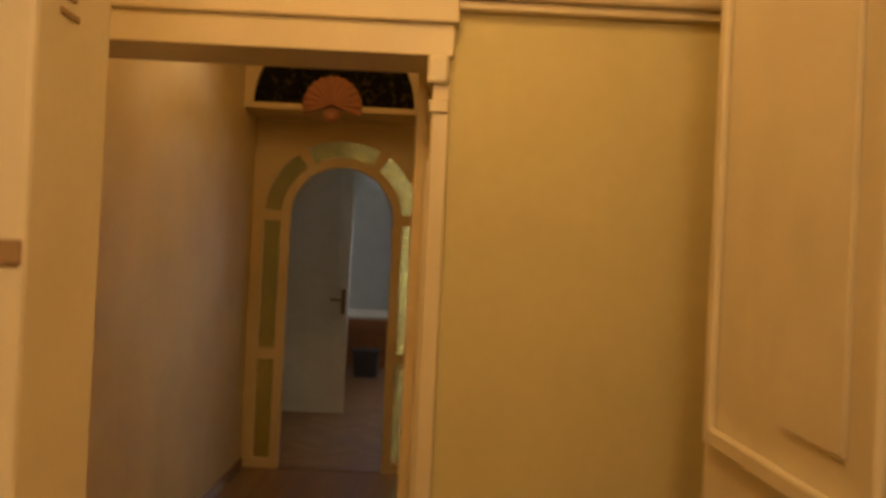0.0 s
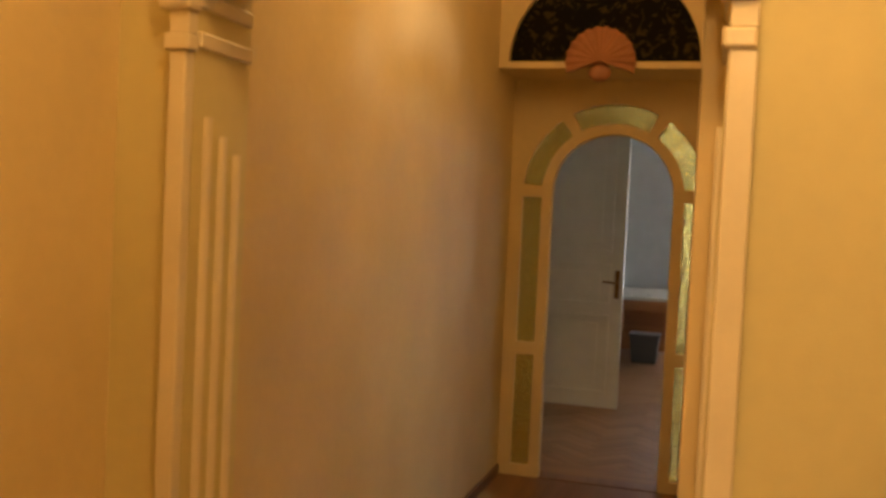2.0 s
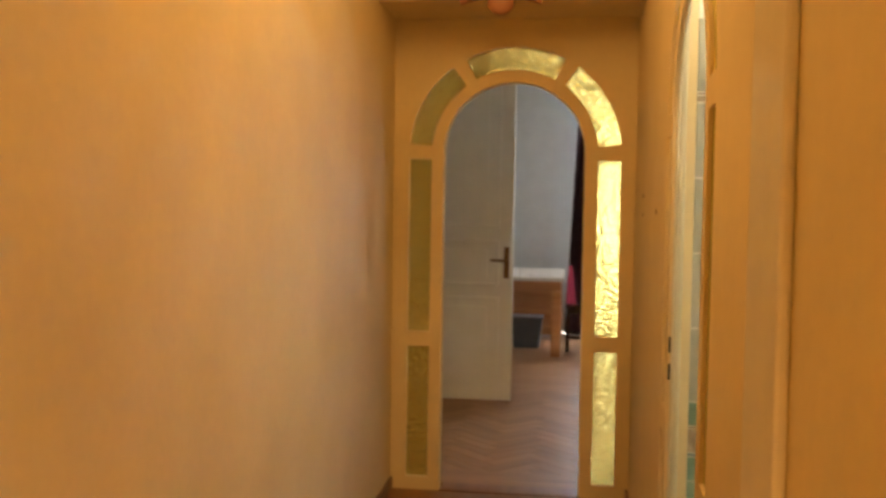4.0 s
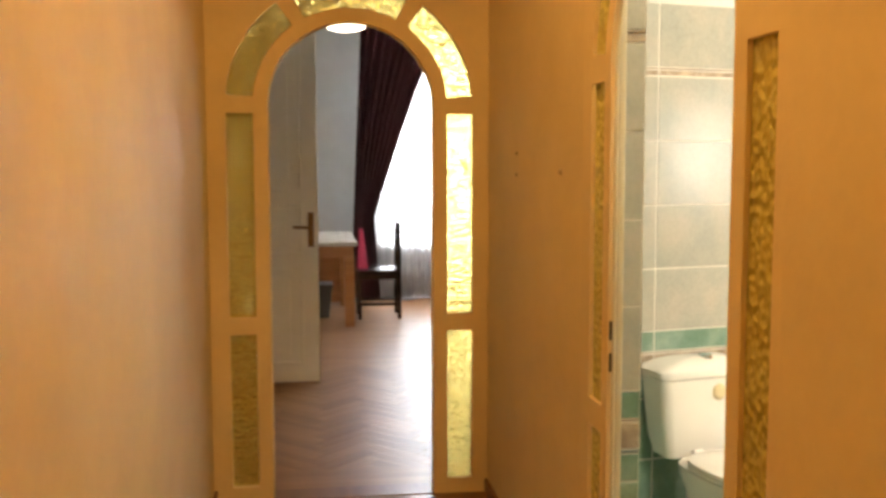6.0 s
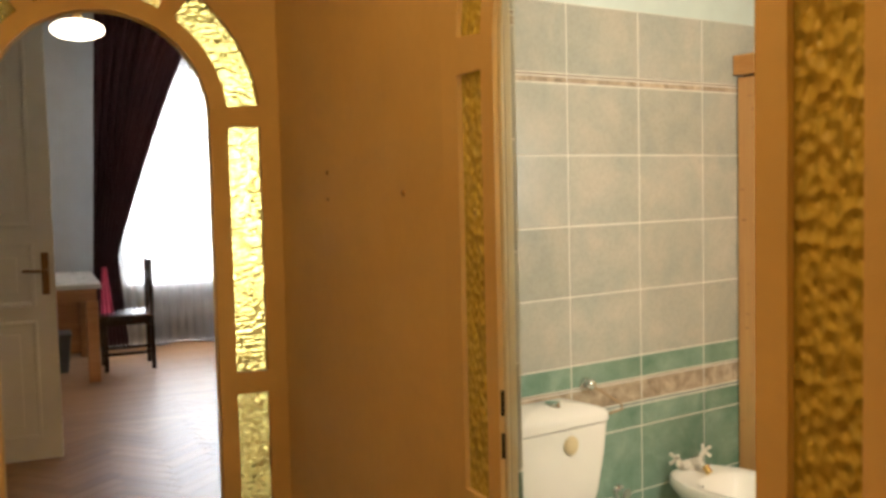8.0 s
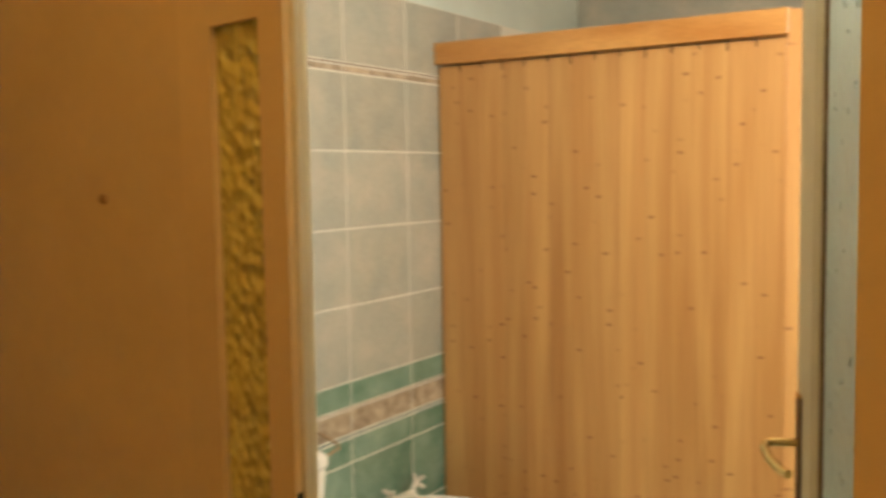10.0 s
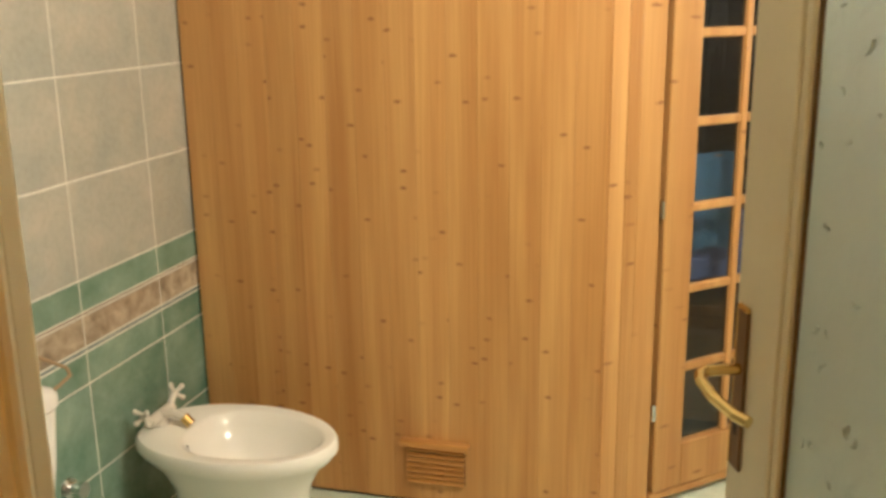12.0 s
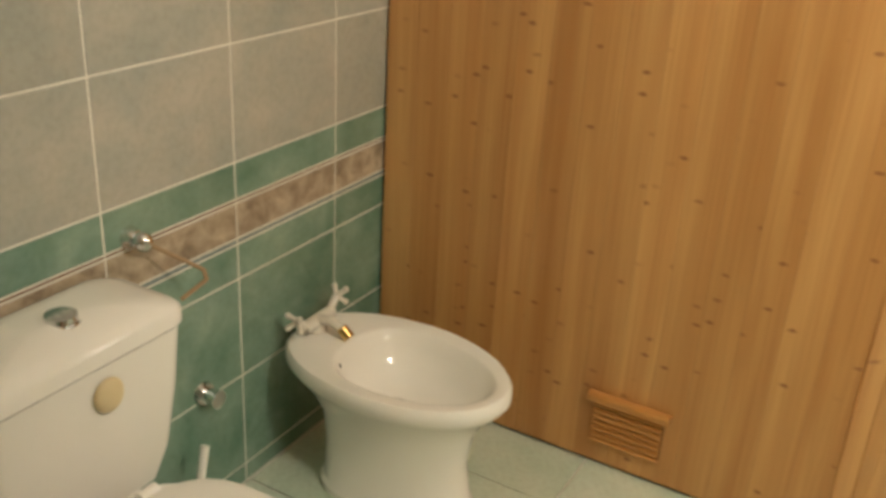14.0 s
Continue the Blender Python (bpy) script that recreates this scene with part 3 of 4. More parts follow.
TX = -1.125
toilet = holder_of("toilet", "white ceramic close-coupled toilet with closed seat", "toilet", BATH)
part("cistern", rings_mesh([rounded(TX, -0.090, 0.350, 0.165, 0.07, 0.03), rounded(TX, -0.094, 0.42, 0.187, 0.083, 0.035), rounded(TX, -0.098, 0.55, 0.207, 0.092, 0.04), rounded(TX, -0.1, 0.665, 0.217, 0.095, 0.04)]), M_CERAMIC, toilet, smooth=True)
lid_rows = [rounded(TX, -0.1, 0.668, 0.218, 0.096, 0.04), rounded(TX, -0.1, 0.672, 0.225, 0.1, 0.045), rounded(TX, -0.1, 0.695, 0.225, 0.1, 0.045)]
for t in (0.25, 0.5, 0.75, 0.95):
    lid_rows.append([(x, y, 0.695 + 0.048 * math.sin(t * math.pi / 2) * (1 - 0.45 * ((x - TX) / 0.225) ** 2)) for x, y, _ in rounded(TX, -0.1, 0, 0.225 * (1 - 0.8 * t * t), 0.1 * (1 - 0.8 * t * t), 0.045 * (1 - 0.8 * t * t))])
part("cistern_lid", rings_mesh(lid_rows), M_CERAMIC, toilet, smooth=True)
btn = part("flush_button", rod((TX + 0.01, -0.125, 0.732), (TX + 0.01, -0.125, 0.748), 0.028, 0.026, 24), M_CHROME, toilet, "round chrome flush button", True)
part("button_ring", rod((TX + 0.01, -0.125, 0.725), (TX + 0.01, -0.125, 0.737), 0.034, 0.032, 24), M_CHROME, toilet, "chrome ring", True)
bowl = part("bowl", rings_mesh([oval(TX, -0.33, 0.0, 0.105, 0.20, 0.20, flat=0.6), oval(TX, -0.33, 0.03, 0.11, 0.20, 0.2, flat=0.6), oval(TX, -0.34, 0.16, 0.10, 0.16, 0.20, flat=0.5), oval(TX, -0.37, 0.28, 0.145, 0.24, 0.22, flat=0.4), oval(TX, -0.40, 0.36, 0.18, 0.29, 0.25, flat=0.4), oval(TX, -0.40, 0.395, 0.185, 0.30, 0.25, flat=0.4)]), M_CERAMIC, toilet, smooth=True)
seat = part("seat", rings_mesh([oval(TX, -0.40, 0.398, 0.183, 0.295, 0.17, flat=0.3), oval(TX, -0.40, 0.402, 0.187, 0.30, 0.175, flat=0.3), oval(TX, -0.40, 0.412, 0.187, 0.30, 0.175, flat=0.3), oval(TX, -0.40, 0.416, 0.182, 0.294, 0.17, flat=0.3)]), M_CERAMIC, toilet, smooth=True)
seat_lid = part("seat_lid", rings_mesh([oval(TX, -0.40, 0.418, 0.184, 0.297, 0.175, flat=0.3), oval(TX, -0.40, 0.423, 0.188, 0.302, 0.178, flat=0.3), oval(TX, -0.40, 0.432, 0.187, 0.30, 0.177, flat=0.3), oval(TX, -0.40, 0.439, 0.165, 0.27, 0.155, flat=0.3), oval(TX, -0.40, 0.442, 0.10, 0.17, 0.10, flat=0.3)]), M_CERAMIC, toilet, smooth=True)
bowl.scale.z = 0.893
seat.location.z = seat_lid.location.z = -0.042
for s in (-1, 1):
    part("seat_hinge", rod((TX + s * 0.075 - 0.02, -0.215, 0.383), (TX + s * 0.075 + 0.02, -0.215, 0.383), 0.014), M_CERAMIC, toilet, smooth=True)
thing("air_freshener", ball((TX + 0.028, -0.199, 0.612), (0.030, 0.012, 0.032)), M_CREAMP, "round cream plastic air freshener on cistern", "air freshener", m=BATH, smooth=True)

# ---- bidet ----
DX = -0.375
bidet = holder_of("bidet", "white ceramic bidet with oval basin", "bidet", BATH)


def brow(z, k, dy=0.0):
    return oval(DX, -0.30 + dy, z, 0.188 * k, 0.295 * k, 0.27 * k, 40, 0.45, 0.3)


shape = [oval(DX, -0.30, z, a, f, b, 40, 0.5, 0.15) for z, a, f, b in ((0.0, 0.125, 0.225, 0.17), (0.02, 0.128, 0.225, 0.17), (0.03, 0.120, 0.215, 0.16), (0.14, 0.118, 0.20, 0.155), (0.23, 0.128, 0.215, 0.165), (0.285, 0.15, 0.245, 0.20))]
shape += [oval(DX, -0.30, 0.315, 0.176, 0.28, 0.255, 40, 0.45, 0.3), brow(0.335, 1.0), brow(0.358, 0.995), brow(0.366, 0.97)]
inner = [(0.366, 0.150, 0.250, 0.150), (0.360, 0.140, 0.238, 0.140), (0.332, 0.128, 0.222, 0.125), (0.285, 0.105, 0.185, 0.10), (0.25, 0.06, 0.11, 0.06), (0.243, 0.022, 0.03, 0.022)]
shape += [oval(DX, -0.315, z, a, f, b, 40, 0.15) for z, a, f, b in inner]
part("body", rings_mesh(shape), M_CERAMIC, bidet, smooth=True)
part("overflow_hole", rod((DX - 0.075, -0.185, 0.335), (DX - 0.068, -0.198, 0.338), 0.009), M_BLACK, bidet, "dark overflow hole", True)
part("drain", rod((DX, -0.315, 0.242), (DX, -0.315, 0.247), 0.021), M_CHROME, bidet, "chrome drain with dark hole", True)
part("foot_bolt", ball((DX - 0.104, -0.38, 0.02), (0.008, 0.010, 0.008)), M_BRONZE, bidet)
tap = part("mixer", tube([(DX - 0.05, -0.075, 0.39), (DX + 0.06, -0.075, 0.39)], 0.017, 12), M_TAPW, bidet, "white and brass bidet mixer tap", True)
part("mixer_base", rod((DX, -0.075, 0.366), (DX, -0.075, 0.39), 0.024, 0.018), M_TAPW, tap, "", True)
part("spout", tube([(DX, -0.08, 0.395), (DX, -0.12, 0.405), (DX, -0.155, 0.39)], 0.012), M_TAPW, tap, "", True)
part("spout_tip", rod((DX, -0.150, 0.395), (DX, -0.172, 0.375), 0.014), M_BRASS, tap, "brass spout tip", True)
for s, dx, dz in ((-1, -0.07, 0.03), (1, 0.08, 0.034)):
    c = Vector((DX + dx, -0.075, 0.39 + dz))
    h = part("cross_handle", rod((DX + dx * 0.65, -0.075, 0.395), c, 0.010), M_TAPW, tap, "white cross tap handle", True)
    for k in range(4):
        a = radians(45 + 90 * k)
        e = c + Vector((0.016 * s, math.cos(a) * 0.024, math.sin(a) * 0.024))
        part("spoke", ball(e, (0.008, 0.008, 0.008), rod(c, e, 0.0065)), M_TAPW, h, "", True)

# ---- small bathroom things ----
mirror_lamp = holder_of("mirror_lamp", "upright opal glass wall lamp, lit", "wall lamp", BATH)
part("back_plate", box(0.79, -3.099, 1.25, 1.13, -3.075, 1.86, 0.004), M_CHROME, mirror_lamp)
part("diffuser", box(0.81, -3.075, 1.27, 1.11, -3.03, 1.84, 0.01), M_OPAL, mirror_lamp, "glowing opal diffuser")
hold = holder_of("paper_holder", "chrome paper holder with dull brass bent arm", "paper holder", BATH)
part("rosette", rod((-0.856, -0.001, 0.76), (-0.856, -0.022, 0.76), 0.024, 0.018), M_CHROME, hold, "", True)
part("knob", ball((-0.856, -0.038, 0.76), (0.020, 0.020, 0.020)), M_CHROME, hold, "", True)
part("arm", tube([(-0.85, -0.04, 0.755), (-0.80, -0.075, 0.715), (-0.765, -0.10, 0.685), (-0.775, -0.115, 0.672), (-0.86, -0.135, 0.672)], 0.0042), M_LATCH, hold, "thin dull brass wire arm", True)
valve = holder_of("stop_valve", "small chrome water stop valve on green tiles", "valve", BATH)
part("rosette", rod((-0.69, -0.001, 0.325), (-0.69, -0.012, 0.325), 0.030, 0.026), M_CHROME, valve, "", True)
part("knob", rod((-0.69, -0.012, 0.325), (-0.69, -0.05, 0.325), 0.017, 0.021), M_CHROME, valve, "", True)
brush = holder_of("toilet_brush", "white toilet brush beside the toilet", "toilet brush", BATH)
part("stick", rod((-0.815, -0.10, 0.18), (-0.775, -0.085, 0.27), 0.009, 0.010), M_CERAMIC, brush, "", True)
part("pot", rings_mesh([rounded(-0.82, -0.105, z, r, r, r * 0.98) for z, r in ((0.0, 0.05), (0.14, 0.043), (0.18, 0.02))]), M_CERAMIC, brush, "", True)


def hung_towel(s0, s1, z0, z1, depth):
    """A folded towel hung over a rail: front and back fall with soft waves."""
    rings = []
    n = 14
    for i in range(n + 1):
        u = s0 + (s1 - s0) * i / n
        w = 0.010 * math.sin(9 * i / n + 20 * s0)
        prof = [(-0.022 + w, z0 + 0.008 * math.sin(5 * i / n)), (-0.024 + w, (z0 + z1) / 2), (-0.020 + w * 0.4, z1 - 0.02), (0.0, z1), (0.020 + w * 0.4, z1 - 0.02), (0.022 + w, (z0 + z1) / 2), (0.018 + w, z0 + 0.05)]
        rings.append([(u, depth + y, z) for y, z in prof])
    return ang(rings_mesh(rings))


towel_rail = holder_of("towel_rail", "wooden rail with brackets inside the sauna", "rail", BATH)
part("bar", ang(rod((0.30, 0.16, 1.02), (0.86, 0.16, 1.02), 0.011)), M_PINE2, towel_rail, "", True)
for u in (0.32, 0.84):
    part("bracket", ang(box(u - 0.012, 0.148, 0.03, u + 0.012, 0.172, 1.012, 0.003)), M_PINE2, towel_rail)
part("bar", ang(rod((0.32, 0.215, 0.81), (0.86, 0.215, 0.81), 0.010)), M_PINE2, towel_rail, "", True)
thing("towel", hung_towel(0.43, 0.60, 0.74, 1.036, 0.16), M_TOWEL, "pale blue towel hung on a rail in the sauna", "towel", m=BATH, smooth=True)
thing("towel", hung_towel(0.41, 0.72, 0.62, 0.83, 0.215), M_TOWEL2, "lavender towel hung behind the blue one", "towel", m=BATH, smooth=True)

# ---- bathroom door, open into the bathroom ----
HX, HY = 1.408, -2.456
ang_door = 33.0
bdoor = holder_of("bathroom_door", "ivory bathroom door with ornamental frosted glass, standing open", "door", pose(HX, HY, 0, 0, 0, ang_door), kind="structure")
L = 0.841
part("lock_stile", box(L - 0.122, -0.04, 0.0, L, 0.0, 2.03, 0.004), M_JAMB, bdoor)
part("hinge_stile", box(0.0, -0.04, 0.0, 0.122, 0.0, 2.03, 0.004), M_JAMB, bdoor)
part("top_rail", box(0.123, -0.04, 1.92, L - 0.123, 0.0, 2.03, 0.004), M_JAMB, bdoor)
part("bottom_rail", box(0.123, -0.04, 0.0, L - 0.123, 0.0, 0.25, 0.004), M_JAMB, bdoor)
pane = part("glass", box(0.120, -0.022, 0.248, L - 0.120, -0.016, 1.922), M_FROST, bdoor, "frosted glass with small pressed commas")
for x in (0.123, L - 0.139):
    part("glazing_bead", box(x, -0.014, 0.25, x + 0.016, -0.003, 1.92, 0.004), M_JAMB, bdoor)
part("glazing_seal", box(L - 0.143, -0.0155, 0.252, L - 0.1395, -0.010, 1.918), M_BRONZE, bdoor, "dark glazing seal")
for k in range(130):
    cx, cz = 0.15 + (L - 0.31) * random.random(), 0.27 + 1.63 * random.random()
    r, a0 = 0.004 + 0.008 * random.random(), 360 * random.random()
    pts = [(cx + r * math.cos(radians(a0 + 34 * i)), -0.0152, cz + r * math.sin(radians(a0 + 34 * i))) for i in range(4)]
    part("pressed_comma", tube(pts, 0.0015 + 0.0012 * random.random(), 5), M_FROST, pane, "", True)
plate = part("handle_plate", box(L - 0.047, 0.0005, 0.835, L - 0.016, 0.005, 1.065, 0.002), M_BRONZE, bdoor, "long aged brass handle plate")
part("plate_edge", boxes((L - 0.018, 0.0005, 0.837, L - 0.014, 0.006, 1.063, 0.001), (L - 0.047, 0.0005, 1.061, L - 0.016, 0.0065, 1.069, 0.002)), M_BRASS, plate)
part("lever", tube([(L - 0.031, 0.004, 0.980), (L - 0.031, 0.050, 0.980), (L - 0.036, 0.060, 0.978), (L - 0.050, 0.065, 0.974), (L - 0.085, 0.062, 0.966), (L - 0.125, 0.050, 0.958), (L - 0.145, 0.040, 0.956)], 0.008, 12), M_BRASS, plate, "polished brass door lever", True)
part("keyhole", box(L - 0.035, 0.0052, 0.885, L - 0.027, 0.006, 0.905), M_BLACK, plate)

# ---- the room beyond the arch ----
RY = 6.35
structure("wall_room_window", boxes((-2, RY, 0, 1.15, RY + 0.25, H), (3.0, RY, 0, 4, RY + 0.25, H), (1.15, RY, 0, 3.0, RY + 0.25, 0.62), (1.15, RY, 2.75, 3.0, RY + 0.25, H)), M_ROOM)
structure("wall_room_sides", boxes((-2.1, 0.06, 0, -2, RY + 0.25, H), (4, 0.06, 0, 4.1, RY + 0.25, H)), M_ROOM)
win = holder_of("window_1", "tall white framed window with roller shutter slats", "window", kind="structure")
for x in (1.15, 2.05, 2.94):
    part("frame_post", box(x, RY + 0.10, 0.62, x + 0.06, RY + 0.16, 2.75, 0.005), M_WHITE, win)
for z in (0.62, 2.69):
    part("frame_rail", box(1.21, RY + 0.10, z, 2.94, RY + 0.16, z + 0.06, 0.005), M_WHITE, win)
part("window_sill", box(1.10, RY - 0.06, 0.58, 3.05, RY + 0.10, 0.62, 0.006), M_WHITE, win)
for k in range(9):
    part("shutter_slat", box(1.2, RY + 0.20, 2.40 + k * 0.036, 2.96, RY + 0.212, 2.426 + k * 0.036, 0.003), M_WHITE, win)
structure("backdrop", box(-1.5, RY + 1.2, -0.5, 5.5, RY + 1.22, 4.0), M_SKYGLOW)


def drape(x0, x1, z0, z1, y, amp, waves, squeeze=None, nx=90, nz=26):
    """Cloth in folds; squeeze(t) gives the left and right edge at a height share."""
    bm = bmesh.new()
    rows = []
    for j in range(nz + 1):
        t = j / nz
        a, c = squeeze(t) if squeeze else (x0, x1)
        z = z1 + (z0 - z1) * t
        rows.append([bm.verts.new((a + (c - a) * i / nx, y + amp * math.sin(2 * math.pi * waves * i / nx + 0.7 * math.sin(3 * t)) * (0.6 + 0.4 * math.sin(5.1 * i / nx + 2 * t)), z)) for i in range(nx + 1)])
    for a, c in zip(rows, rows[1:]):
        for i in range(nx):
            bm.faces.new((a[i], a[i + 1], c[i + 1], c[i]))
    return bm


def cloth_thing(name, bm, mat, label, category):
    ob = thing(name, bm, mat, label, category, smooth=True)
    so = ob.modifiers.new("thick", "SOLIDIFY")
    so.thickness = 0.003
    return ob


sheer = cloth_thing("sheer_curtain", drape(1.0, 3.1, 0.003, 2.95, RY - 0.10, 0.025, 26, nx=260, nz=6), M_SHEER, "white sheer curtain in fine folds before window", "curtain")


def tied(t):
    if t < 0.72:
        k = (t / 0.72)
        return 0.98 - 0.10 * k, 1.95 - 0.85 * k ** 0.85
    k = (t - 0.72) / 0.28
    return 0.88 - 0.04 * k, 1.10 + 0.06 * k


cur = cloth_thing("maroon_curtain", drape(0, 1, 0.03, 3.15, RY - 0.24, 0.045, 9, tied, nx=140, nz=40), M_CURTAIN, "dark maroon curtain tied back beside the window", "curtain")
rail = holder_of("curtain_rail", "dark wooden curtain rail above the window", "curtain rail")
part("pole", rod((0.85, RY - 0.2, 3.17), (3.2, RY - 0.2, 3.17), 0.016), M_DKWOOD, rail, "", True)
part("bracket", box(1.0, RY - 0.2, 3.16, 1.03, RY - 0.001, 3.18), M_DKWOOD, rail)
part("bracket", box(3.05, RY - 0.2, 3.16, 3.08, RY - 0.001, 3.18), M_DKWOOD, rail)

rdoor = holder_of("room_door", "white panelled door standing open in the room", "door", kind="structure")
part("leaf", box(-0.36, 2.26, 0.012, 0.474, 2.302, 2.75, 0.004), M_WHITE, rdoor)
for z0, z1 in ((0.13, 0.78), (0.86, 1.20), (1.29, 2.62)):
    part("panel_moulding", boxes((-0.26, 2.246, z0, -0.236, 2.26, z1, 0.004), (0.35, 2.246, z0, 0.374, 2.26, z1, 0.004), (-0.235, 2.246, z0, 0.349, 2.26, z0 + 0.024, 0.004), (-0.235, 2.246, z1 - 0.024, 0.349, 2.26, z1, 0.004)), M_WHITE, rdoor)
    part("panel", box(-0.17, 2.253, z0 + 0.07, 0.284, 2.26, z1 - 0.07, 0.003), M_WHITE, rdoor)
hp = part("handle_plate", box(0.405, 2.253, 0.92, 0.445, 2.26, 1.15, 0.003), M_BRONZE, rdoor, "brown metal handle plate")
part("lever", tube([(0.425, 2.255, 1.05), (0.425, 2.21, 1.05), (0.31, 2.21, 1.055)], 0.009), M_BRONZE, hp, "", True)

desk = holder_of("desk", "orange wooden desk with pale top", "desk", pose(0.34, 5.15, 0))
part("desktop", box(-0.75, -0.70, 0.735, 0.50, 0.75, 0.77, 0.004), M_DESKTOP, desk, "pale laminate desktop")
part("apron", boxes((-0.70, -0.68, 0.64, 0.46, -0.655, 0.734), (0.44, -0.654, 0.64, 0.465, 0.70, 0.734)), M_DESK, desk)
for x in (-0.70, 0.39):
    for y in (-0.68, 0.64):
        part("leg", box(x - 0.01, y, 0, x + 0.080, y + 0.09, 0.639, 0.005), M_DESK, desk)
# modesty panel carried down near the floor, added to keep the underside dark
part("modesty_panel", box(-0.62, 0.665, 0.04, 0.38, 0.685, 0.639), M_DESK, desk)
bin_ = holder_of("storage_crate", "grey plastic crate on the floor below the desk", "crate", pose(0.46, 5.15, 0))
part("body", rings_mesh([rounded(0, 0, 0, 0.13, 0.13, 0.02), rounded(0, 0, 0.30, 0.16, 0.16, 0.02), rounded(0, 0, 0.30, 0.15, 0.15, 0.02), rounded(0, 0, 0.02, 0.12, 0.12, 0.02)]), M_GREY, bin_)
part("rim", rings_mesh([rounded(0, 0, 0.301, 0.168, 0.168, 0.02), rounded(0, 0, 0.32, 0.168, 0.168, 0.02)]), M_GREY, bin_)

chair = holder_of("wooden_chair", "dark-stained wooden chair beside the desk", "chair", pose(1.06, 5.05, 0))
part("seat", box(-0.21, -0.21, 0.44, 0.21, 0.21, 0.47, 0.01), M_DKWOOD, chair)
for x, y in ((-0.20, -0.20), (-0.20, 0.16)):
    part("leg", box(x, y, 0, x + 0.035, y + 0.035, 0.439, 0.004), M_DKWOOD, chair)
for y in (-0.20, 0.16):
    part("back_post", box(0.175, y, 0, 0.21, y + 0.035, 0.92, 0.004), M_DKWOOD, chair)
for z in (0.62, 0.74, 0.85):
    part("back_slat", box(0.184, -0.164, z, 0.202, 0.159, z + 0.06, 0.004), M_DKWOOD, chair)
for y in (-0.19, 0.17):
    part("stretcher", box(-0.164, y, 0.13, 0.174, y + 0.02, 0.155, 0.003), M_DKWOOD, chair)
part("apron", box(-0.164, -0.20, 0.38, 0.174, -0.18, 0.438, 0.003), M_DKWOOD, chair)
part("apron", box(-0.164, 0.175, 0.38, 0.174, 0.195, 0.438, 0.003), M_DKWOOD, chair)
thing("pink_cloth", drape(0.82, 0.98, 0.475, 0.86, 4.98, 0.02, 3, lambda t: (0.875 - 0.02 * t, 0.915 + 0.05 * t), nx=40, nz=14), M_PINK, "crumpled pink cloth draped over the chair seat", "cloth", smooth=True)

pend = holder_of("pendant_lamp", "white glass pendant lamp, lit", "pendant lamp", pose(0.74, 4.2, 0.04))
part("cord", rod((0, 0, 2.80), (0, 0, H - 0.04), 0.006), M_WHITE, pend)
part("cap", rod((0, 0, 2.70), (0, 0, 2.78), 0.05, 0.02, 24), M_BRASS, pend, "", True)
part("shade", ball((0, 0, 2.635), (0.19, 0.19, 0.075)), M_LAMPGLOW, pend, "glowing white glass shade", True)

# ---- many small pieces: wall tiles, floor tiles, parquet ----
north = holder_of("tiles_north", "grey-beige and green glazed wall tiles with borders", "tiles", BATH, kind="structure")
part("grout_bed", box(-1.68, -0.0012, 0.0, 0.9, 0.0055, 2.115), M_GROUT, north)
XJ = [-1.625, -1.27, -0.915, -0.56, -0.204, 0.151, 0.506]
ZJ = [(0.004, 0.055, M_GREEN), (0.055, 0.305, M_GREEN), (0.305, 0.555, M_GREEN), (0.555, 0.639, M_GREEN), (0.639, 0.653, M_BLUEG), (0.653, 0.735, M_LISTEL), (0.735, 0.744, M_BRONZE), (0.744, 0.827, M_GREEN), (0.827, 1.077, M_TILE), (1.077, 1.330, M_TILE), (1.330, 1.583, M_TILE), (1.583, 1.834, M_TILE), (1.834, 1.858, M_LISTEL), (1.858, 1.868, M_BRONZE), (1.868, 2.115, M_TILE)]
tile_meshes = {}


def tile(w, h, mat, face):
    """A tile with chamfered edges, lying in x-z (wall), or x-y (floor)."""
    key = (round(w, 3), round(h, 3), mat.name, face)
    if key not in tile_meshes:
        g, t, c = 0.0026, 0.0045, 0.0015
        bm = bmesh.new()
        lo = [(g, g), (w - g, g), (w - g, h - g), (g, h - g)]
        hi = [(g + c, g + c), (w - g - c, g + c), (w - g - c, h - g - c), (g + c, h - g - c)]
        put = (lambda u, v, d: (u, -d, v)) if face == "wall" else (lambda u, v, d: (u, v, d))
        a = [bm.verts.new(put(u, v, 0.0)) for u, v in lo]
        m = [bm.verts.new(put(u, v, t - c)) for u, v in lo]
        z = [bm.verts.new(put(u, v, t)) for u, v in hi]
        for p, q in ((a, m), (m, z)):
            for i in range(4):
                bm.faces.new((p[i], p[(i + 1) % 4], q[(i + 1) % 4], q[i]))
        bm.faces.new(z)
        tile_meshes[key] = mesh_of("tile", bm, mat)
    return tile_meshes[key]


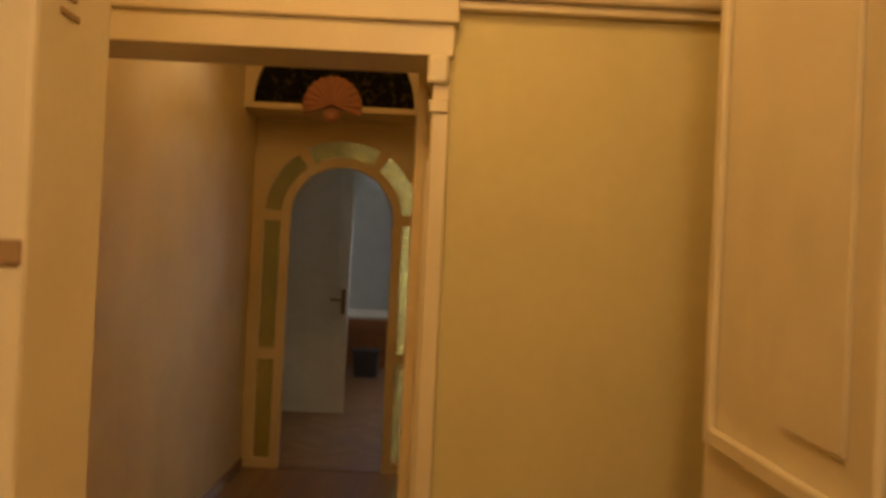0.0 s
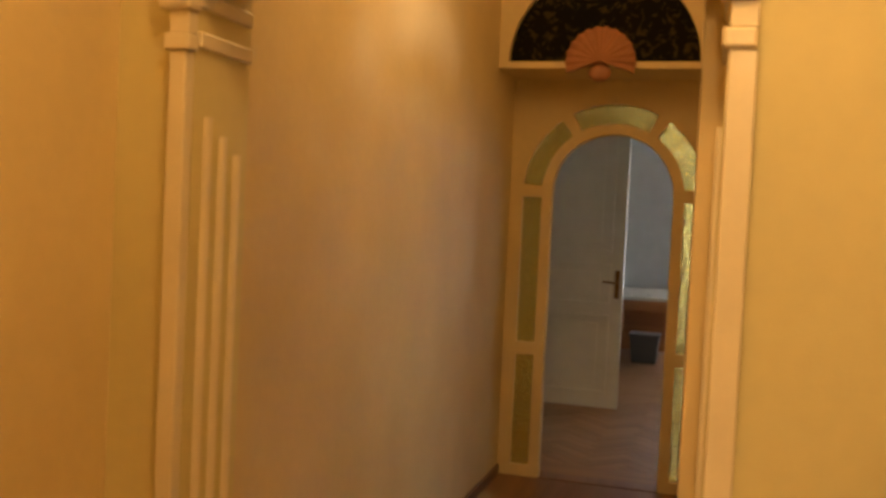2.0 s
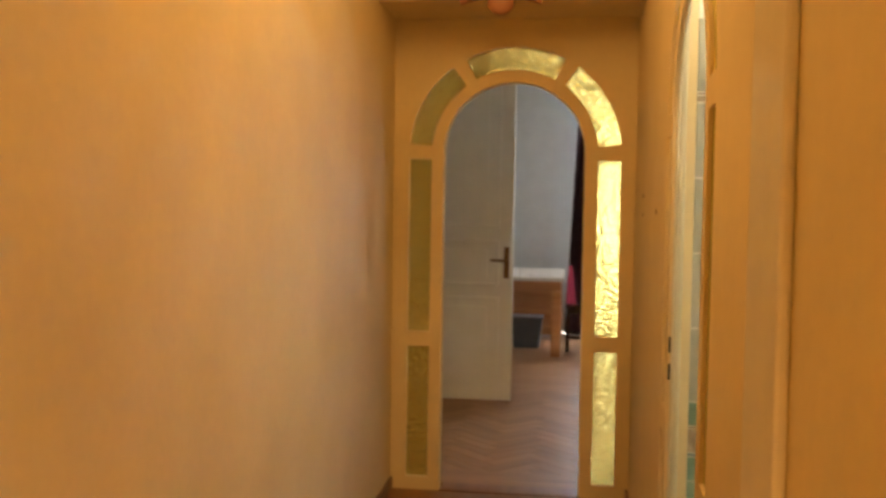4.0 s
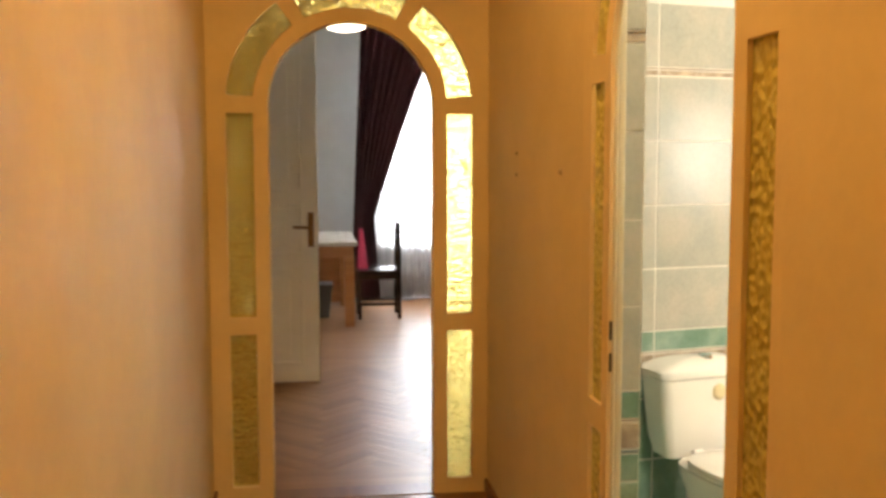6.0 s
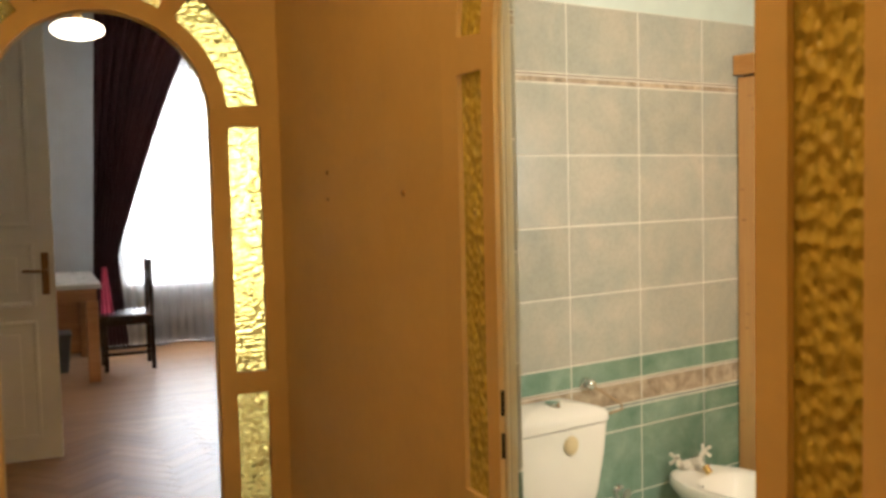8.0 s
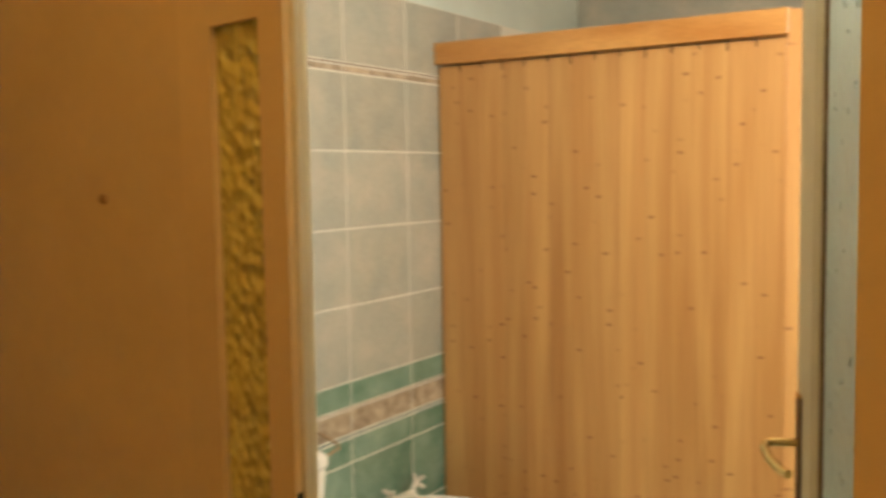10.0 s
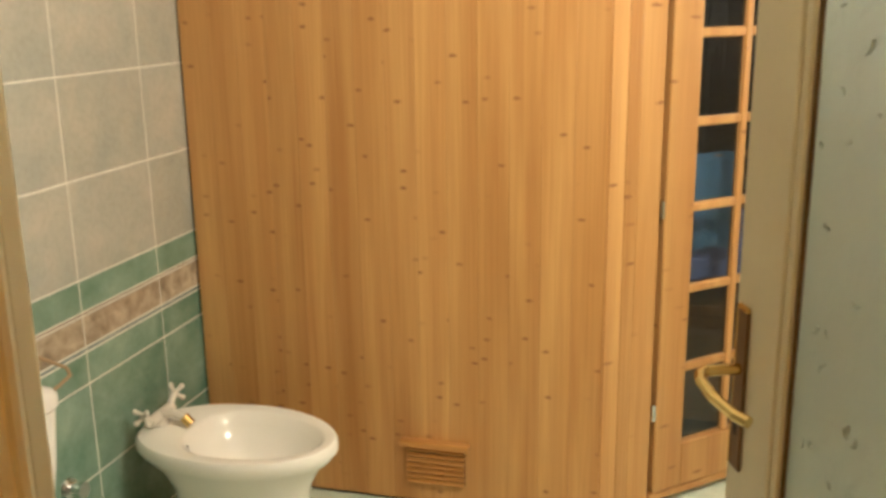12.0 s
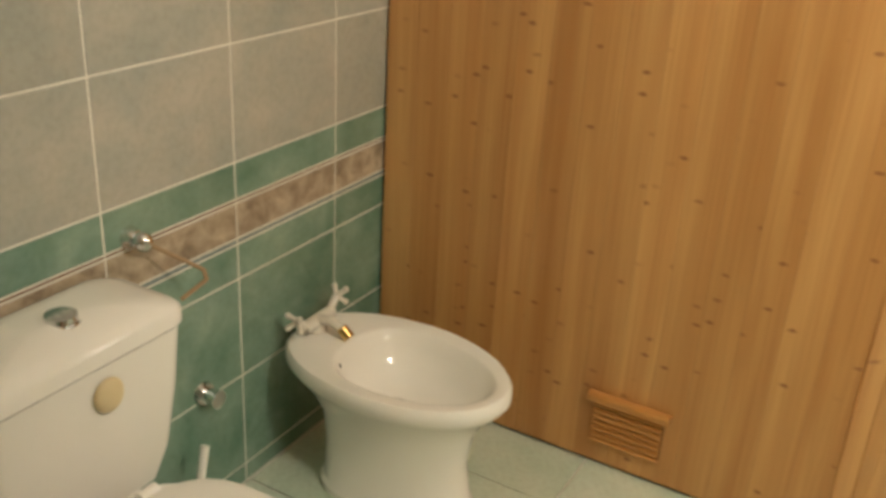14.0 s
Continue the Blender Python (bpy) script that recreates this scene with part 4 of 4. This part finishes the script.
for x0, x1 in zip(XJ, XJ[1:]):
    for z0, z1, mat in ZJ:
        o = new("tile", tile(x1 - x0, z1 - z0, mat, "wall"))
        o.parent = north
        o.location = (x0, 0.0012, z0)
pier = holder_of("tiles_pier", "grey and green glazed tiles on the pier", "tiles", pose(W + 0.1, -1.450, -0.03), kind="structure")
for z0, z1, mat in ZJ:
    o = new("tile", tile(0.083, z1 - z0, mat, "wall"))
    o.parent = pier
    o.location = (0, -0.0005, z0)
side = holder_of("tiles_pier_side", "grey and green glazed tiles on the pier side", "tiles", pose(1.378, -1.450, -0.03, 0, 0, 90), kind="structure")
for k in range(4):
    for z0, z1, mat in ZJ:
        o = new("tile", tile(0.355, z1 - z0, mat, "wall"))
        o.parent = side
        o.location = (k * 0.355, -0.0005, z0)
fl = holder_of("floor_bath", "pale green glossy square floor tiles", "tiles", BATH, kind="structure")
for i in range(9):
    for j in range(9):
        x, y = -2.0 + i * 0.333 + 0.12, -0.333 * (j + 1)
        p = BATH @ Vector((x + 0.166, y + 0.166, 0))
        if p.x < W + 0.25 or p.x > 4.5:
            continue
        o = new("tile", tile(0.333, 0.333, M_FTILE, "floor"))
        o.parent = fl
        o.location = (x, y, -0.0045)
structure("threshold_bath", box(W + 0.021, -2.425, -0.036, W + 0.12, -1.70, 0.002, 0.003), M_FLOOR)

structure("floor_room_border", box(-1.99, 0.141, -0.008, 3.99, 0.40, 0.0015), M_PARQ)
structure("threshold_room", box(0.256, -0.001, -0.03, 0.95, 0.14, 0.004, 0.002), M_FLOOR)
# herringbone parquet in the room
room_floor = holder_of("floor_room", "glossy oak herringbone parquet floor", "parquet", kind="structure")
structure("floor_room_bed", box(-2, 0.05, -0.07, 4, RY, -0.008), M_DKWOOD)
PW, PL = 0.09, 0.36


def strip_bm(bm=None, m=None):
    bm = bm or bmesh.new()
    g, c, t = 0.0006, 0.0012, 0.010
    lo = [(g, g), (PL - g, g), (PL - g, PW - g), (g, PW - g)]
    hi = [(g + c, g + c), (PL - g - c, g + c), (PL - g - c, PW - g - c), (g + c, PW - g - c)]
    mm = m or Matrix()
    a = [bm.verts.new(mm @ Vector((u, v, -0.004))) for u, v in lo]
    b = [bm.verts.new(mm @ Vector((u, v, t - 0.010 - c))) for u, v in lo]
    z = [bm.verts.new(mm @ Vector((u, v, t - 0.010))) for u, v in hi]
    for p, q in ((a, b), (b, z)):
        for i in range(4):
            bm.faces.new((p[i], p[(i + 1) % 4], q[(i + 1) % 4], q[i]))
    bm.faces.new(z)
    return bm


strip_mesh = mesh_of("parquet_strip", strip_bm(), M_PARQ)
turn45 = Matrix.Rotation(radians(45), 4, "Z")
rest = bmesh.new()
near = 0
spots = []
for n in range(-50, 51):
    for k in range(-12, 13):
        for kind in (0, 1):
            ox, oy = (n + 8 * k) * PW, n * PW
            m = turn45 @ (Matrix.Translation((ox, oy, 0)) if kind == 0 else Matrix.Translation((ox + 5 * PW, oy - 3 * PW, 0)) @ Matrix.Rotation(radians(90), 4, "Z"))
            p = Vector((1.0, 3.2, 0)) + (m @ Vector((PL / 2, PW / 2, 0)))
            if -1.85 < p.x < 3.85 and 0.17 < p.y < RY - 0.15:
                spots.append(Matrix.Translation((1.0, 3.2, 0)) @ m)
spots.sort(key=lambda m: (m @ Vector((PL / 2, PW / 2, 0)) - Vector((0.8, 0.6, 0))).length)
for m in spots[:300]:
    o = new("parquet_strip", strip_mesh)
    o.parent = room_floor
    o.matrix_local = m
for m in spots[300:]:
    strip_bm(rest, m)
tagged(part("parquet_rest", rest, M_PARQ, room_floor), kind="stuff")
